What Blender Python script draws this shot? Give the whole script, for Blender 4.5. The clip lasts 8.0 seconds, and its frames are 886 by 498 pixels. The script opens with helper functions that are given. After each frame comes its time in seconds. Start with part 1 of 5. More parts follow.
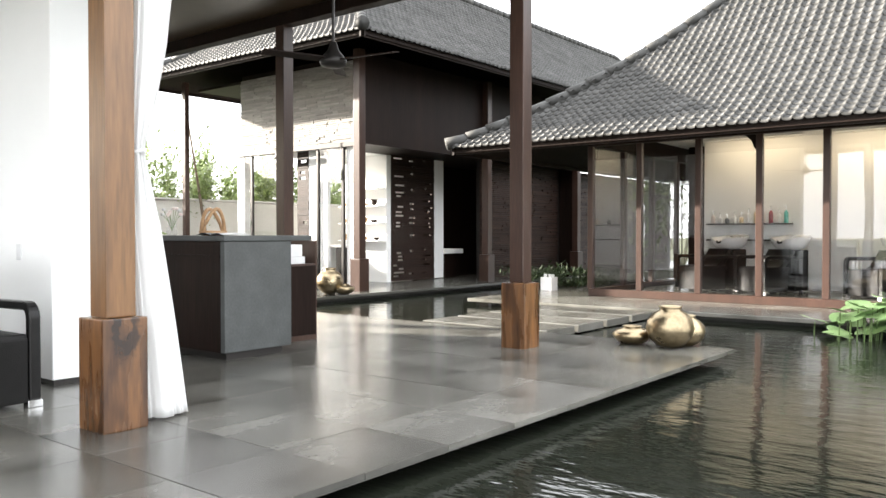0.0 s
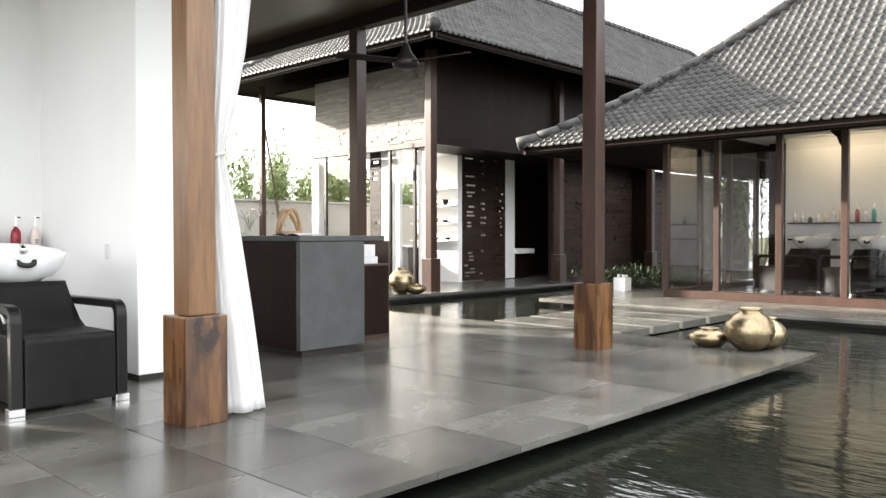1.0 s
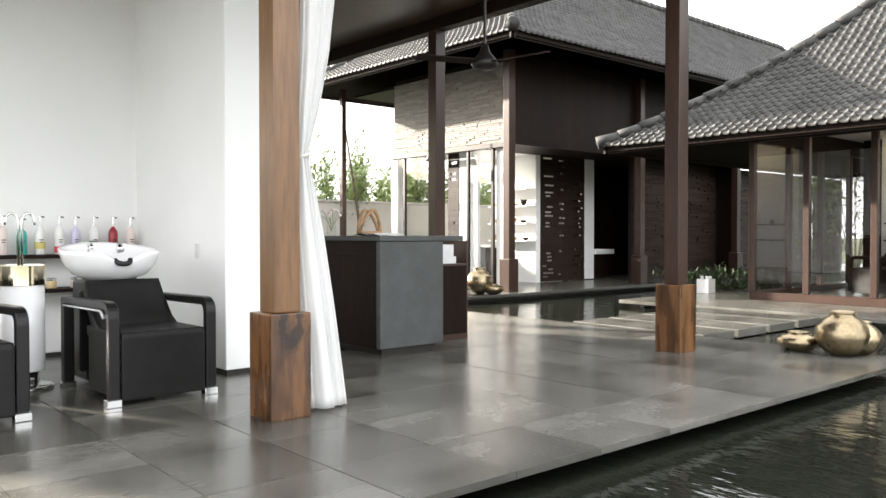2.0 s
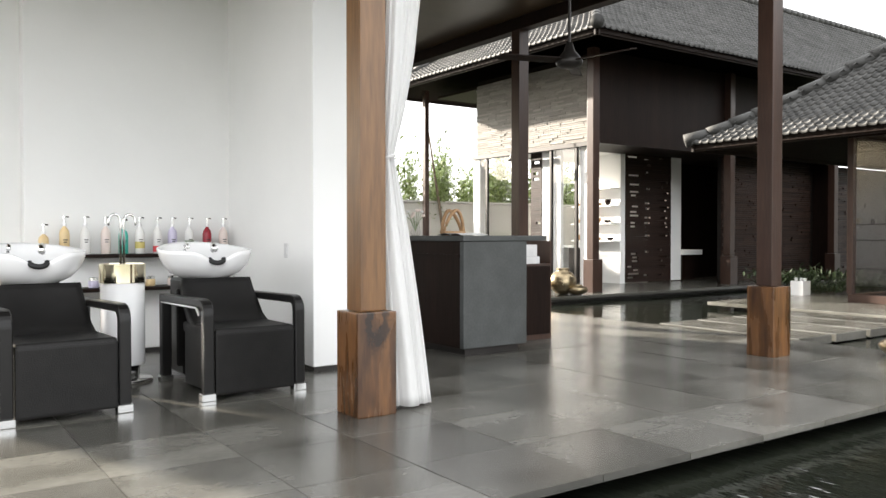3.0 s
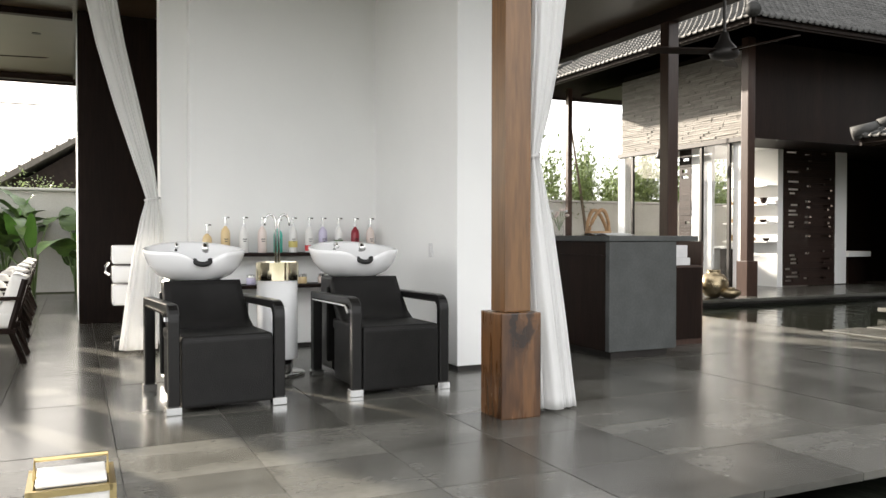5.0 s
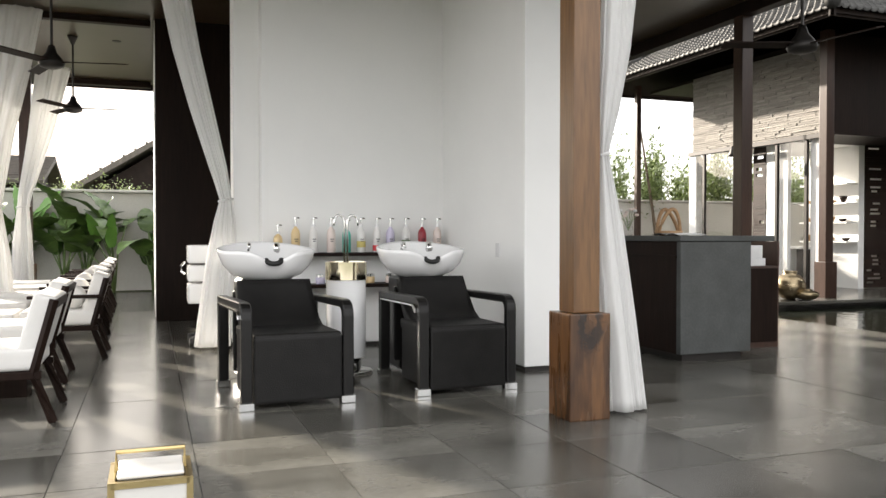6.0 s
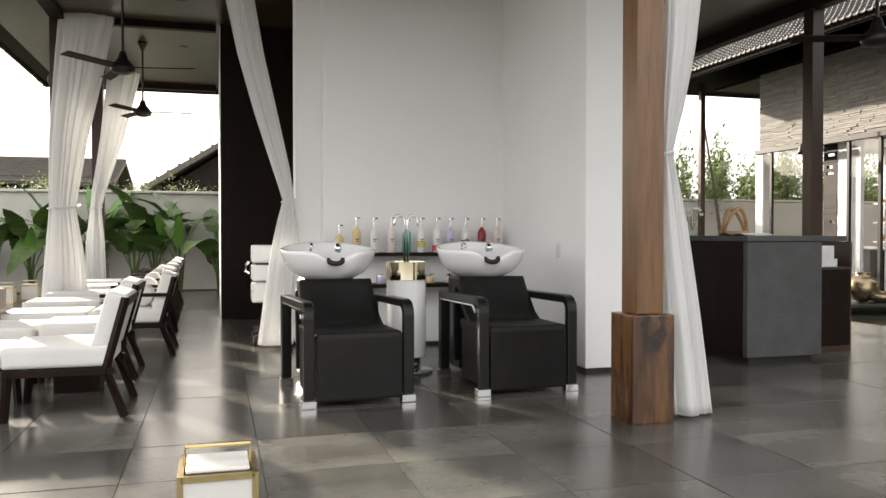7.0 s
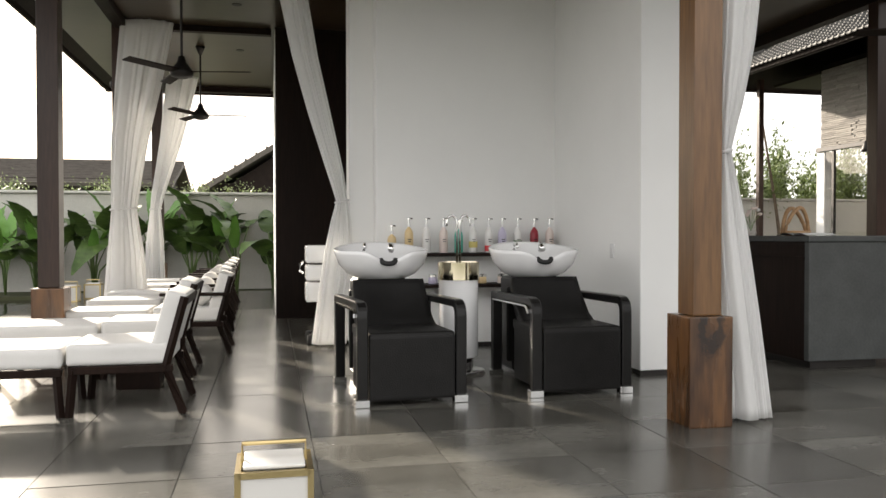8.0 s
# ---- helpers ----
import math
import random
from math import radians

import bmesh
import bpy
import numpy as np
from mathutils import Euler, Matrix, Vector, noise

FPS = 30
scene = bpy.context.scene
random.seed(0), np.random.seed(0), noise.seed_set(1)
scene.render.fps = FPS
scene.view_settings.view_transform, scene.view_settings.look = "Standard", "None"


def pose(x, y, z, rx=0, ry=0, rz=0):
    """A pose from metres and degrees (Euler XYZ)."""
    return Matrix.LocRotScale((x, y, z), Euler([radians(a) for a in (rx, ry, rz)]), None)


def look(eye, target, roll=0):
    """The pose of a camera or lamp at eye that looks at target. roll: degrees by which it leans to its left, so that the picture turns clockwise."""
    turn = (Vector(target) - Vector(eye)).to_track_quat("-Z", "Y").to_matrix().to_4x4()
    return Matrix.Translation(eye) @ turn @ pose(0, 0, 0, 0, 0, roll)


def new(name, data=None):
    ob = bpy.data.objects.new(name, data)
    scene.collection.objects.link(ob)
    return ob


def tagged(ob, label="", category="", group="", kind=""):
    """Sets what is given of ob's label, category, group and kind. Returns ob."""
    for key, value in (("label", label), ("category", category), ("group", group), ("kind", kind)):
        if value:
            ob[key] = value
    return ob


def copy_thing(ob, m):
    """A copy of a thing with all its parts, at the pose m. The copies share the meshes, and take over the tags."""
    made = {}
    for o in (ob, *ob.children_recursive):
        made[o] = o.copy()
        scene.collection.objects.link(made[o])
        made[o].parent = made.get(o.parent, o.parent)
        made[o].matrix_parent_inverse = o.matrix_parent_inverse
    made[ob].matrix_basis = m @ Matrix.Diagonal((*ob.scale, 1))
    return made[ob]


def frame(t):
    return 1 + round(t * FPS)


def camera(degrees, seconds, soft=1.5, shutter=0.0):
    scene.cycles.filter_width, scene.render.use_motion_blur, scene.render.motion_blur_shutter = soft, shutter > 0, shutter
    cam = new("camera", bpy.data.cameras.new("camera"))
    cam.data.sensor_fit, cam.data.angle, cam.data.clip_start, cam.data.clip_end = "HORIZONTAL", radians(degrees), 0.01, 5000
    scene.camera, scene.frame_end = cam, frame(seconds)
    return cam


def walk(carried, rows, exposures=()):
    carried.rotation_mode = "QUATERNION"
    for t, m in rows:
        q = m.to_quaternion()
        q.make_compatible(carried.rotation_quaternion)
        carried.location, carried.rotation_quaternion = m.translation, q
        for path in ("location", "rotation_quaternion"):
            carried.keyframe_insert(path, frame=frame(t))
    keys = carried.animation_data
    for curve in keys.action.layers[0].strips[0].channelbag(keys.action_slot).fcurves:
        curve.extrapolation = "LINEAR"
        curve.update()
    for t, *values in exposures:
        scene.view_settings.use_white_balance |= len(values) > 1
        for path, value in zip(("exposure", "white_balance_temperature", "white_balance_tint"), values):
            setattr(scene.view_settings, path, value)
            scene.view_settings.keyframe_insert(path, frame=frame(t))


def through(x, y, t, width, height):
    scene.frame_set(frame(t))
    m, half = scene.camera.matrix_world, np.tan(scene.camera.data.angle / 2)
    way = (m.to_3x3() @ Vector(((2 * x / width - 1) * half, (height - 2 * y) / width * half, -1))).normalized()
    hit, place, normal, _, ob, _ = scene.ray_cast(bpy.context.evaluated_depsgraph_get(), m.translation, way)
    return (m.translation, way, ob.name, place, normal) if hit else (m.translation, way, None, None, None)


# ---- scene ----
cam = camera(58.19, 8.0)
# seconds, eye x y z, yaw, pitch, roll
ROWS = [
    (0.0, 0.0000, 0.0000, 1.1026, 38.524, -1.027, -0.011),
    (0.5, -0.0030, -0.0040, 1.1021, 40.878, -1.025, -0.032),
    (1.0, -0.0029, -0.0097, 1.1044, 43.614, -1.035, -0.084),
    (2.5, 0.0071, -0.0441, 1.1001, 52.084, -0.985, 0.003),
    (3.0, 0.0008, -0.0512, 1.0998, 55.040, -0.985, -0.023),
    (3.5, -0.0136, -0.0498, 1.1019, 57.616, -0.999, -0.003),
    (4.0, -0.0303, -0.0466, 1.1014, 60.269, -0.994, 0.023),
    (4.5, -0.0441, -0.0446, 1.1007, 62.706, -0.994, 0.061),
    (6.0, -0.0612, -0.0544, 1.0979, 69.879, -0.982, 0.024),
    (6.5, -0.0659, -0.0578, 1.0975, 71.970, -0.979, 0.026),
    (7.0, -0.0697, -0.0624, 1.0974, 74.097, -0.974, 0.011),
    (7.5, -0.0742, -0.0646, 1.0971, 75.972, -0.962, -0.005),
    (8.0, -0.0766, -0.0706, 1.0961, 77.773, -0.945, -0.020),
]
walk(cam, [(t, pose(x, y, z, 90 + pitch, 0, yaw) @ pose(0, 0, 0, 0, 0, roll)) for t, x, y, z, yaw, pitch, roll in ROWS],
     exposures=((0.0, 2.74, 6250, 11), (1.0, 2.58, 6300, 11), (2.5, 2.32, 6350, 11), (4.5, 2.02, 6450, 11), (6.5, 1.70, 6550, 12), (8.0, 1.41, 6650, 12)))

# ---- light ----
world = bpy.data.worlds.new("sky")
scene.world = world
world.use_nodes = True
wn, wl = world.node_tree.nodes, world.node_tree.links
SUN_EL, SUN_AZ = 17.2, 203.0      # height, and the compass way (from +x towards +y) in which the sun stands
sky = wn.new("ShaderNodeTexSky")
sky.sky_type, sky.sun_disc = "NISHITA", False
sky.sun_elevation, sky.sun_rotation = radians(SUN_EL), radians(90 - SUN_AZ)
sky.air_density, sky.dust_density = 1.0, 4.0
haze = wn.new("ShaderNodeMixRGB")
haze.inputs["Fac"].default_value = 0.8
haze.inputs["Color2"].default_value = (9.78, 9.7, 9.45, 1)
wl.new(sky.outputs["Color"], haze.inputs["Color1"])
wl.new(haze.outputs["Color"], wn["Background"].inputs["Color"])
wn["Background"].inputs["Strength"].default_value = 0.085
sun = new("sun", bpy.data.lights.new("sun", "SUN"))
sun.data.energy, sun.data.angle, sun.data.color = 5.0, radians(1.2), (1.0, 0.91, 0.77)
sun.matrix_world = look((20 * math.cos(radians(SUN_AZ)), 20 * math.sin(radians(SUN_AZ)), 20 * math.tan(radians(SUN_EL))), (0, 0, 0))


# ---- materials ----
def material(name, base, rough=0.5, metal=0.0, second=None, scale=4.0, stretch=(1, 1, 1), grain=0.0, bump=0.0, bump_scale=60.0,
             piece=0.0, spec=0.5, patchy=0.5, rough_vary=0.0, coat=0.0, detail=6):
    """A surface of two colours mixed by noise at two scales, with fine relief; piece: how much each object differs."""
    m = bpy.data.materials.new(name)
    m.use_nodes = True
    n, l = m.node_tree.nodes, m.node_tree.links
    p = n["Principled BSDF"]
    p.inputs["Roughness"].default_value, p.inputs["Metallic"].default_value = rough, metal
    p.inputs["Specular IOR Level"].default_value, p.inputs["Coat Weight"].default_value = spec, coat
    second = second or tuple(c * 0.8 for c in base)
    where = n.new("ShaderNodeTexCoord")
    place = n.new("ShaderNodeMapping")
    place.inputs["Scale"].default_value = stretch
    l.new(where.outputs["Object"], place.inputs["Vector"])
    info = n.new("ShaderNodeObjectInfo")
    shift = n.new("ShaderNodeVectorMath")
    shift.operation = "MULTIPLY_ADD"
    l.new(info.outputs["Random"], shift.inputs[0])
    shift.inputs[1].default_value = (37.0, 23.0, 11.0)
    l.new(place.outputs["Vector"], shift.inputs[2])
    big = n.new("ShaderNodeTexNoise")
    big.inputs["Scale"].default_value, big.inputs["Detail"].default_value = scale, detail
    l.new(shift.outputs["Vector"], big.inputs["Vector"])
    ramp = n.new("ShaderNodeValToRGB")
    ramp.color_ramp.elements[0].position, ramp.color_ramp.elements[1].position = 0.5 - patchy / 2, 0.5 + patchy / 2
    ramp.color_ramp.elements[0].color, ramp.color_ramp.elements[1].color = (*base, 1), (*second, 1)
    l.new(big.outputs["Fac"], ramp.inputs["Fac"])
    colour = ramp.outputs["Color"]
    fine = n.new("ShaderNodeTexNoise")
    fine.inputs["Scale"].default_value, fine.inputs["Detail"].default_value = bump_scale, 4
    l.new(shift.outputs["Vector"], fine.inputs["Vector"])
    if grain:
        mix = n.new("ShaderNodeMixRGB")
        mix.blend_type = "OVERLAY"
        mix.inputs["Fac"].default_value = grain
        l.new(colour, mix.inputs["Color1"])
        l.new(fine.outputs["Fac"], mix.inputs["Color2"])
        colour = mix.outputs["Color"]
    if piece:
        span = n.new("ShaderNodeMapRange")
        span.inputs["To Min"].default_value, span.inputs["To Max"].default_value = 1 - piece, 1 + piece
        l.new(info.outputs["Random"], span.inputs["Value"])
        hsv = n.new("ShaderNodeHueSaturation")
        l.new(span.outputs["Result"], hsv.inputs["Value"])
        l.new(colour, hsv.inputs["Color"])
        colour = hsv.outputs["Color"]
    l.new(colour, p.inputs["Base Color"])
    if rough_vary:
        rr = n.new("ShaderNodeMapRange")
        rr.inputs["To Min"].default_value, rr.inputs["To Max"].default_value = max(0.02, rough - rough_vary), rough + rough_vary
        l.new(big.outputs["Fac"], rr.inputs["Value"])
        l.new(rr.outputs["Result"], p.inputs["Roughness"])
    if bump:
        b = n.new("ShaderNodeBump")
        b.inputs["Strength"].default_value, b.inputs["Distance"].default_value = bump, 0.01
        l.new(fine.outputs["Fac"], b.inputs["Height"])
        l.new(b.outputs["Normal"], p.inputs["Normal"])
    return m


def island_vary(m, amount):
    """Each loose piece of a joined mesh differs a little in brightness."""
    n, l = m.node_tree.nodes, m.node_tree.links
    p = n["Principled BSDF"]
    was = p.inputs["Base Color"].links[0].from_socket
    geo = n.new("ShaderNodeNewGeometry")
    span = n.new("ShaderNodeMapRange")
    span.inputs["To Min"].default_value, span.inputs["To Max"].default_value = 1 - amount, 1 + amount
    l.new(geo.outputs["Random Per Island"], span.inputs["Value"])
    hsv = n.new("ShaderNodeHueSaturation")
    l.new(span.outputs["Result"], hsv.inputs["Value"])
    l.new(was, hsv.inputs["Color"])
    l.new(hsv.outputs["Color"], p.inputs["Base Color"])
    return m


M_STONE = material("stone_tile", (0.052, 0.050, 0.042), 0.23, second=(0.136, 0.132, 0.117), scale=1.9, stretch=(1, 0.5, 1), grain=0.22, bump=0.02, bump_scale=38, piece=0.3, rough_vary=0.06, patchy=0.4, detail=4)
M_EDGE = material("stone_edge", (0.12, 0.122, 0.115), 0.4, second=(0.20, 0.20, 0.19), scale=7, grain=0.5, bump=0.3)
M_BED = material("mortar_bed", (0.10, 0.098, 0.09), 0.8, scale=8, bump=0.3)
M_WALL = material("white_plaster", (0.89, 0.89, 0.875), 0.7, second=(0.84, 0.843, 0.83), scale=1.2, bump=0.05, bump_scale=140)
M_DARKWOOD = material("dark_wood", (0.009, 0.0052, 0.004), 0.5, second=(0.017, 0.0095, 0.007), scale=3, stretch=(1, 1, 0.08), grain=0.6, bump=0.1, bump_scale=40, piece=0.12, spec=0.1)
M_SOFFIT = material("soffit_board", (0.036, 0.025, 0.014), 0.3, second=(0.052, 0.036, 0.02), scale=2, stretch=(1, 0.1, 1), grain=0.4, bump=0.05, bump_scale=30)
M_SHAFT = material("oiled_post_wood", (0.098, 0.046, 0.017), 0.32, second=(0.190, 0.097, 0.036), scale=5, stretch=(1, 1, 0.1), grain=0.55, bump=0.12, bump_scale=40, patchy=0.6)
M_PLINTH = material("red_plinth_wood", (0.030, 0.0125, 0.0055), 0.28, second=(0.172, 0.080, 0.029), scale=9, stretch=(1, 1, 0.16), grain=0.6, bump=0.12, bump_scale=40, patchy=0.42, rough_vary=0.1)
M_DARKSHAFT = material("dark_post_wood", (0.026, 0.0145, 0.0105), 0.33, second=(0.052, 0.027, 0.019), scale=4, stretch=(1, 1, 0.1), grain=0.5, bump=0.1, piece=0.15, spec=0.35)
M_REDWOOD = material("frame_wood", (0.030, 0.0145, 0.0095), 0.4, second=(0.052, 0.025, 0.016), scale=4, stretch=(1, 1, 0.1), grain=0.5, bump=0.1, piece=0.15)
M_ROOF = island_vary(material("clay_roof_tile", (0.036, 0.036, 0.034), 0.55, second=(0.070, 0.069, 0.066), scale=1.6, grain=0.4, bump=0.2, piece=0.2, spec=0.25), 0.2)
M_UNDER = material("rafter_wood", (0.012, 0.008, 0.0065), 0.6, second=(0.02, 0.013, 0.010), scale=5, grain=0.5, bump=0.1, spec=0.15)
M_LINEN = material("white_voile", (0.84, 0.84, 0.835), 0.9, second=(0.80, 0.80, 0.79), scale=3, bump=0.08, bump_scale=200)
M_CUSHION = material("white_canvas", (0.70, 0.69, 0.665), 0.85, second=(0.64, 0.63, 0.605), scale=5, bump=0.25, bump_scale=220)
M_LEATHER = material("black_leather", (0.0075, 0.0072, 0.007), 0.45, second=(0.012, 0.0115, 0.011), scale=9, spec=0.2, bump=0.22, bump_scale=120)
M_ARM = material("black_lacquer", (0.007, 0.0066, 0.0064), 0.3, second=(0.011, 0.0105, 0.010), scale=6, spec=0.25)
M_CHROME = material("chrome", (0.78, 0.78, 0.77), 0.12, 1.0, second=(0.7, 0.7, 0.69), scale=5)
M_CERAMIC = material("white_ceramic", (0.84, 0.84, 0.84), 0.12, second=(0.82, 0.82, 0.82), coat=0.4)
M_BRASS = material("aged_brass", (0.36, 0.295, 0.19), 0.31, 1.0, second=(0.22, 0.172, 0.105), scale=6, grain=0.4, bump=0.25, bump_scale=30, rough_vary=0.12)
M_GOLD = material("brushed_gold", (0.60, 0.48, 0.24), 0.3, 1.0, second=(0.5, 0.39, 0.19), scale=12, bump=0.1)
M_SLATE = material("grey_counter_stone", (0.034, 0.0375, 0.037), 0.45, second=(0.056, 0.061, 0.060), scale=5, grain=0.35, bump=0.1, bump_scale=50)
M_LOUVRE = island_vary(material("ebony_strip", (0.021, 0.012, 0.009), 0.6, second=(0.036, 0.020, 0.015), scale=4, stretch=(1, 0.2, 4), grain=0.5, bump=0.2, piece=0.25, spec=0.2), 0.35)
M_CLAD = island_vary(material("split_stone", (0.25, 0.23, 0.205), 0.85, second=(0.42, 0.395, 0.36), scale=6, grain=0.6, bump=0.5, bump_scale=40, piece=0.2), 0.25)
M_GARDENWALL = material("painted_garden_wall", (0.62, 0.61, 0.575), 0.85, second=(0.50, 0.49, 0.45), scale=1.1, grain=0.25, bump=0.15)
M_EARTH = material("dark_earth", (0.06, 0.055, 0.035), 0.95, second=(0.07, 0.09, 0.03), scale=0.8, grain=0.5, bump=0.4)
M_BIGLEAF = material("banana_leaf", (0.045, 0.088, 0.022), 0.42, second=(0.105, 0.17, 0.042), scale=4, grain=0.6, bump=0.35, bump_scale=14, piece=0.35, stretch=(4, 0.6, 1), spec=0.3)
M_DARKLEAF = material("dark_shrub_leaf", (0.018, 0.034, 0.011), 0.5, second=(0.034, 0.055, 0.018), scale=4, grain=0.3)
M_NEWLEAF = material("young_leaf", (0.09, 0.22, 0.035), 0.38, second=(0.13, 0.28, 0.05), scale=3, grain=0.3, bump=0.1, piece=0.2)
M_STALK = material("leaf_stalk", (0.10, 0.18, 0.05), 0.5, second=(0.15, 0.2, 0.07), scale=6)
M_SHRUB = island_vary(material("shrub_leaf", (0.16, 0.22, 0.07), 0.5, second=(0.28, 0.34, 0.13), scale=2, grain=0.3), 0.4)
M_LILY = material("lotus_leaf", (0.16, 0.27, 0.09), 0.45, second=(0.26, 0.38, 0.16), scale=5, grain=0.3, piece=0.2)
M_BARK = material("bark", (0.10, 0.075, 0.05), 0.9, second=(0.16, 0.12, 0.08), scale=12, bump=0.5)
M_OLDROOF = material("weathered_roof", (0.09, 0.08, 0.07), 0.85, second=(0.15, 0.135, 0.12), scale=3, stretch=(1, 5, 1), grain=0.5, bump=0.3)
M_BLACKMETAL = material("black_iron", (0.02, 0.018, 0.017), 0.45, 0.6, second=(0.03, 0.027, 0.025), scale=8)
M_PAPER = material("paper", (0.7, 0.7, 0.69), 0.7, second=(0.6, 0.6, 0.6), scale=10)
M_CANE = material("woven_cane", (0.34, 0.20, 0.10), 0.6, second=(0.46, 0.29, 0.15), scale=20, grain=0.5, bump=0.3)
M_RUBBER = material("black_rubber", (0.015, 0.015, 0.015), 0.6)


def tint(name, c, rough=0.3):
    return material(name, c, rough, second=tuple(x * 0.9 for x in c), scale=8)


def clear(name, colour=(1, 1, 1), rough=0.0, see=0.93):
    """Thin window glass: mostly see-through, with the mirror's share given by the angle."""
    m = bpy.data.materials.new(name)
    m.use_nodes = True
    n, l = m.node_tree.nodes, m.node_tree.links
    n.remove(n["Principled BSDF"])
    out = n["Material Output"]
    t, g, mix, fr, power, share = (n.new("ShaderNode" + k) for k in ("BsdfTransparent", "BsdfGlossy", "MixShader", "LayerWeight", "Math", "Math"))
    t.inputs["Color"].default_value = (*(see * c for c in colour), 1)
    g.inputs["Roughness"].default_value = rough
    power.operation, share.operation = "POWER", "MULTIPLY_ADD"
    l.new(fr.outputs["Facing"], power.inputs[0])
    power.inputs[1].default_value = 4.0
    l.new(power.outputs["Value"], share.inputs[0])
    share.inputs[1].default_value, share.inputs[2].default_value = 0.9, 0.08
    l.new(share.outputs["Value"], mix.inputs["Fac"])
    l.new(t.outputs["BSDF"], mix.inputs[1])
    l.new(g.outputs["BSDF"], mix.inputs[2])
    l.new(mix.outputs["Shader"], out.inputs["Surface"])
    return m


def voile(m, through=0.4, holes=0.03):
    """Makes a cloth thin: part of the light comes through it, and a little passes between the threads."""
    n, l = m.node_tree.nodes, m.node_tree.links
    t, c, a, b = (n.new("ShaderNode" + k) for k in ("BsdfTranslucent", "BsdfTransparent", "MixShader", "MixShader"))
    t.inputs["Color"].default_value = (0.86, 0.86, 0.85, 1)
    a.inputs["Fac"].default_value, b.inputs["Fac"].default_value = through, holes
    l.new(n["Principled BSDF"].outputs["BSDF"], a.inputs[1])
    l.new(t.outputs["BSDF"], a.inputs[2])
    l.new(a.outputs["Shader"], b.inputs[1])
    l.new(c.outputs["BSDF"], b.inputs[2])
    l.new(b.outputs["Shader"], n["Material Output"].inputs["Surface"])


voile(M_LINEN)


def burnt(name, source, centre, reach):
    """A copy of a wood with one dark scorched patch that has a paler heart."""
    m = source.copy()
    m.name = name
    n, l = m.node_tree.nodes, m.node_tree.links
    p = n["Principled BSDF"]
    was = p.inputs["Base Color"].links[0].from_socket
    where, away, wide, size, rag, wob, ramp, mix = (n.new("ShaderNode" + k) for k in ("TexCoord", "VectorMath", "VectorMath", "VectorMath", "TexNoise", "Math", "ValToRGB", "MixRGB"))
    away.operation, wide.operation, size.operation, wob.operation = "SUBTRACT", "MULTIPLY", "LENGTH", "MULTIPLY_ADD"
    l.new(where.outputs["Object"], away.inputs[0])
    away.inputs[1].default_value = centre
    l.new(away.outputs["Vector"], wide.inputs[0])
    wide.inputs[1].default_value = reach
    l.new(wide.outputs["Vector"], size.inputs[0])
    rag.inputs["Scale"].default_value, rag.inputs["Detail"].default_value = 22, 4
    l.new(where.outputs["Object"], rag.inputs["Vector"])
    l.new(rag.outputs["Fac"], wob.inputs[0])
    wob.inputs[1].default_value = 0.7
    l.new(size.outputs["Value"], wob.inputs[2])
    e = ramp.color_ramp.elements
    e[0].position, e[0].color = 0.56, (0.1, 0.1, 0.1, 1)
    e[1].position, e[1].color = 0.68, (0.92, 0.92, 0.92, 1)
    e.new(0.84).color = (0.85, 0.85, 0.85, 1)
    e.new(1.0).color = (0, 0, 0, 1)
    l.new(wob.outputs["Value"], ramp.inputs["Fac"])
    l.new(ramp.outputs["Color"], mix.inputs["Fac"])
    l.new(was, mix.inputs["Color1"])
    mix.inputs["Color2"].default_value = (0.012, 0.006, 0.004, 1)
    l.new(mix.outputs["Color"], p.inputs["Base Color"])
    return m


M_BURNT = burnt("scorched_plinth_wood", M_PLINTH, (0.135, 0.0, 0.60), (2.0, 7.0, 3.0))
M_GLASS = clear("window_glass")
M_FROST = material("frosted_lantern_glass", (0.66, 0.65, 0.62), 0.5, second=(0.62, 0.61, 0.58), scale=4)

# still pool water: a dark mirror with small ripples
M_WATER = bpy.data.materials.new("pool_water")
M_WATER.use_nodes = True
n, l = M_WATER.node_tree.nodes, M_WATER.node_tree.links
p = n["Principled BSDF"]
p.inputs["Base Color"].default_value = (0.012, 0.014, 0.010, 1)
p.inputs["Roughness"].default_value, p.inputs["IOR"].default_value = 0.03, 1.33
where = n.new("ShaderNodeTexCoord")
place = n.new("ShaderNodeMapping")
place.inputs["Rotation"].default_value = (0, 0, radians(38))
place.inputs["Scale"].default_value = (0.55, 1.6, 1)
l.new(where.outputs["Object"], place.inputs["Vector"])
r1, r2, add, b = (n.new(k) for k in ("ShaderNodeTexNoise", "ShaderNodeTexNoise", "ShaderNodeMath", "ShaderNodeBump"))
r1.inputs["Scale"].default_value, r1.inputs["Detail"].default_value = 2.6, 3
r2.inputs["Scale"].default_value, r2.inputs["Detail"].default_value = 12.0, 2
for r in (r1, r2):
    l.new(place.outputs["Vector"], r.inputs["Vector"])
add.operation = "MULTIPLY_ADD"
l.new(r2.outputs["Fac"], add.inputs[0])
add.inputs[1].default_value = 0.3
l.new(r1.outputs["Fac"], add.inputs[2])
b.inputs["Strength"].default_value, b.inputs["Distance"].default_value = 0.085, 0.12
l.new(add.outputs["Value"], b.inputs["Height"])
l.new(b.outputs["Normal"], p.inputs["Normal"])


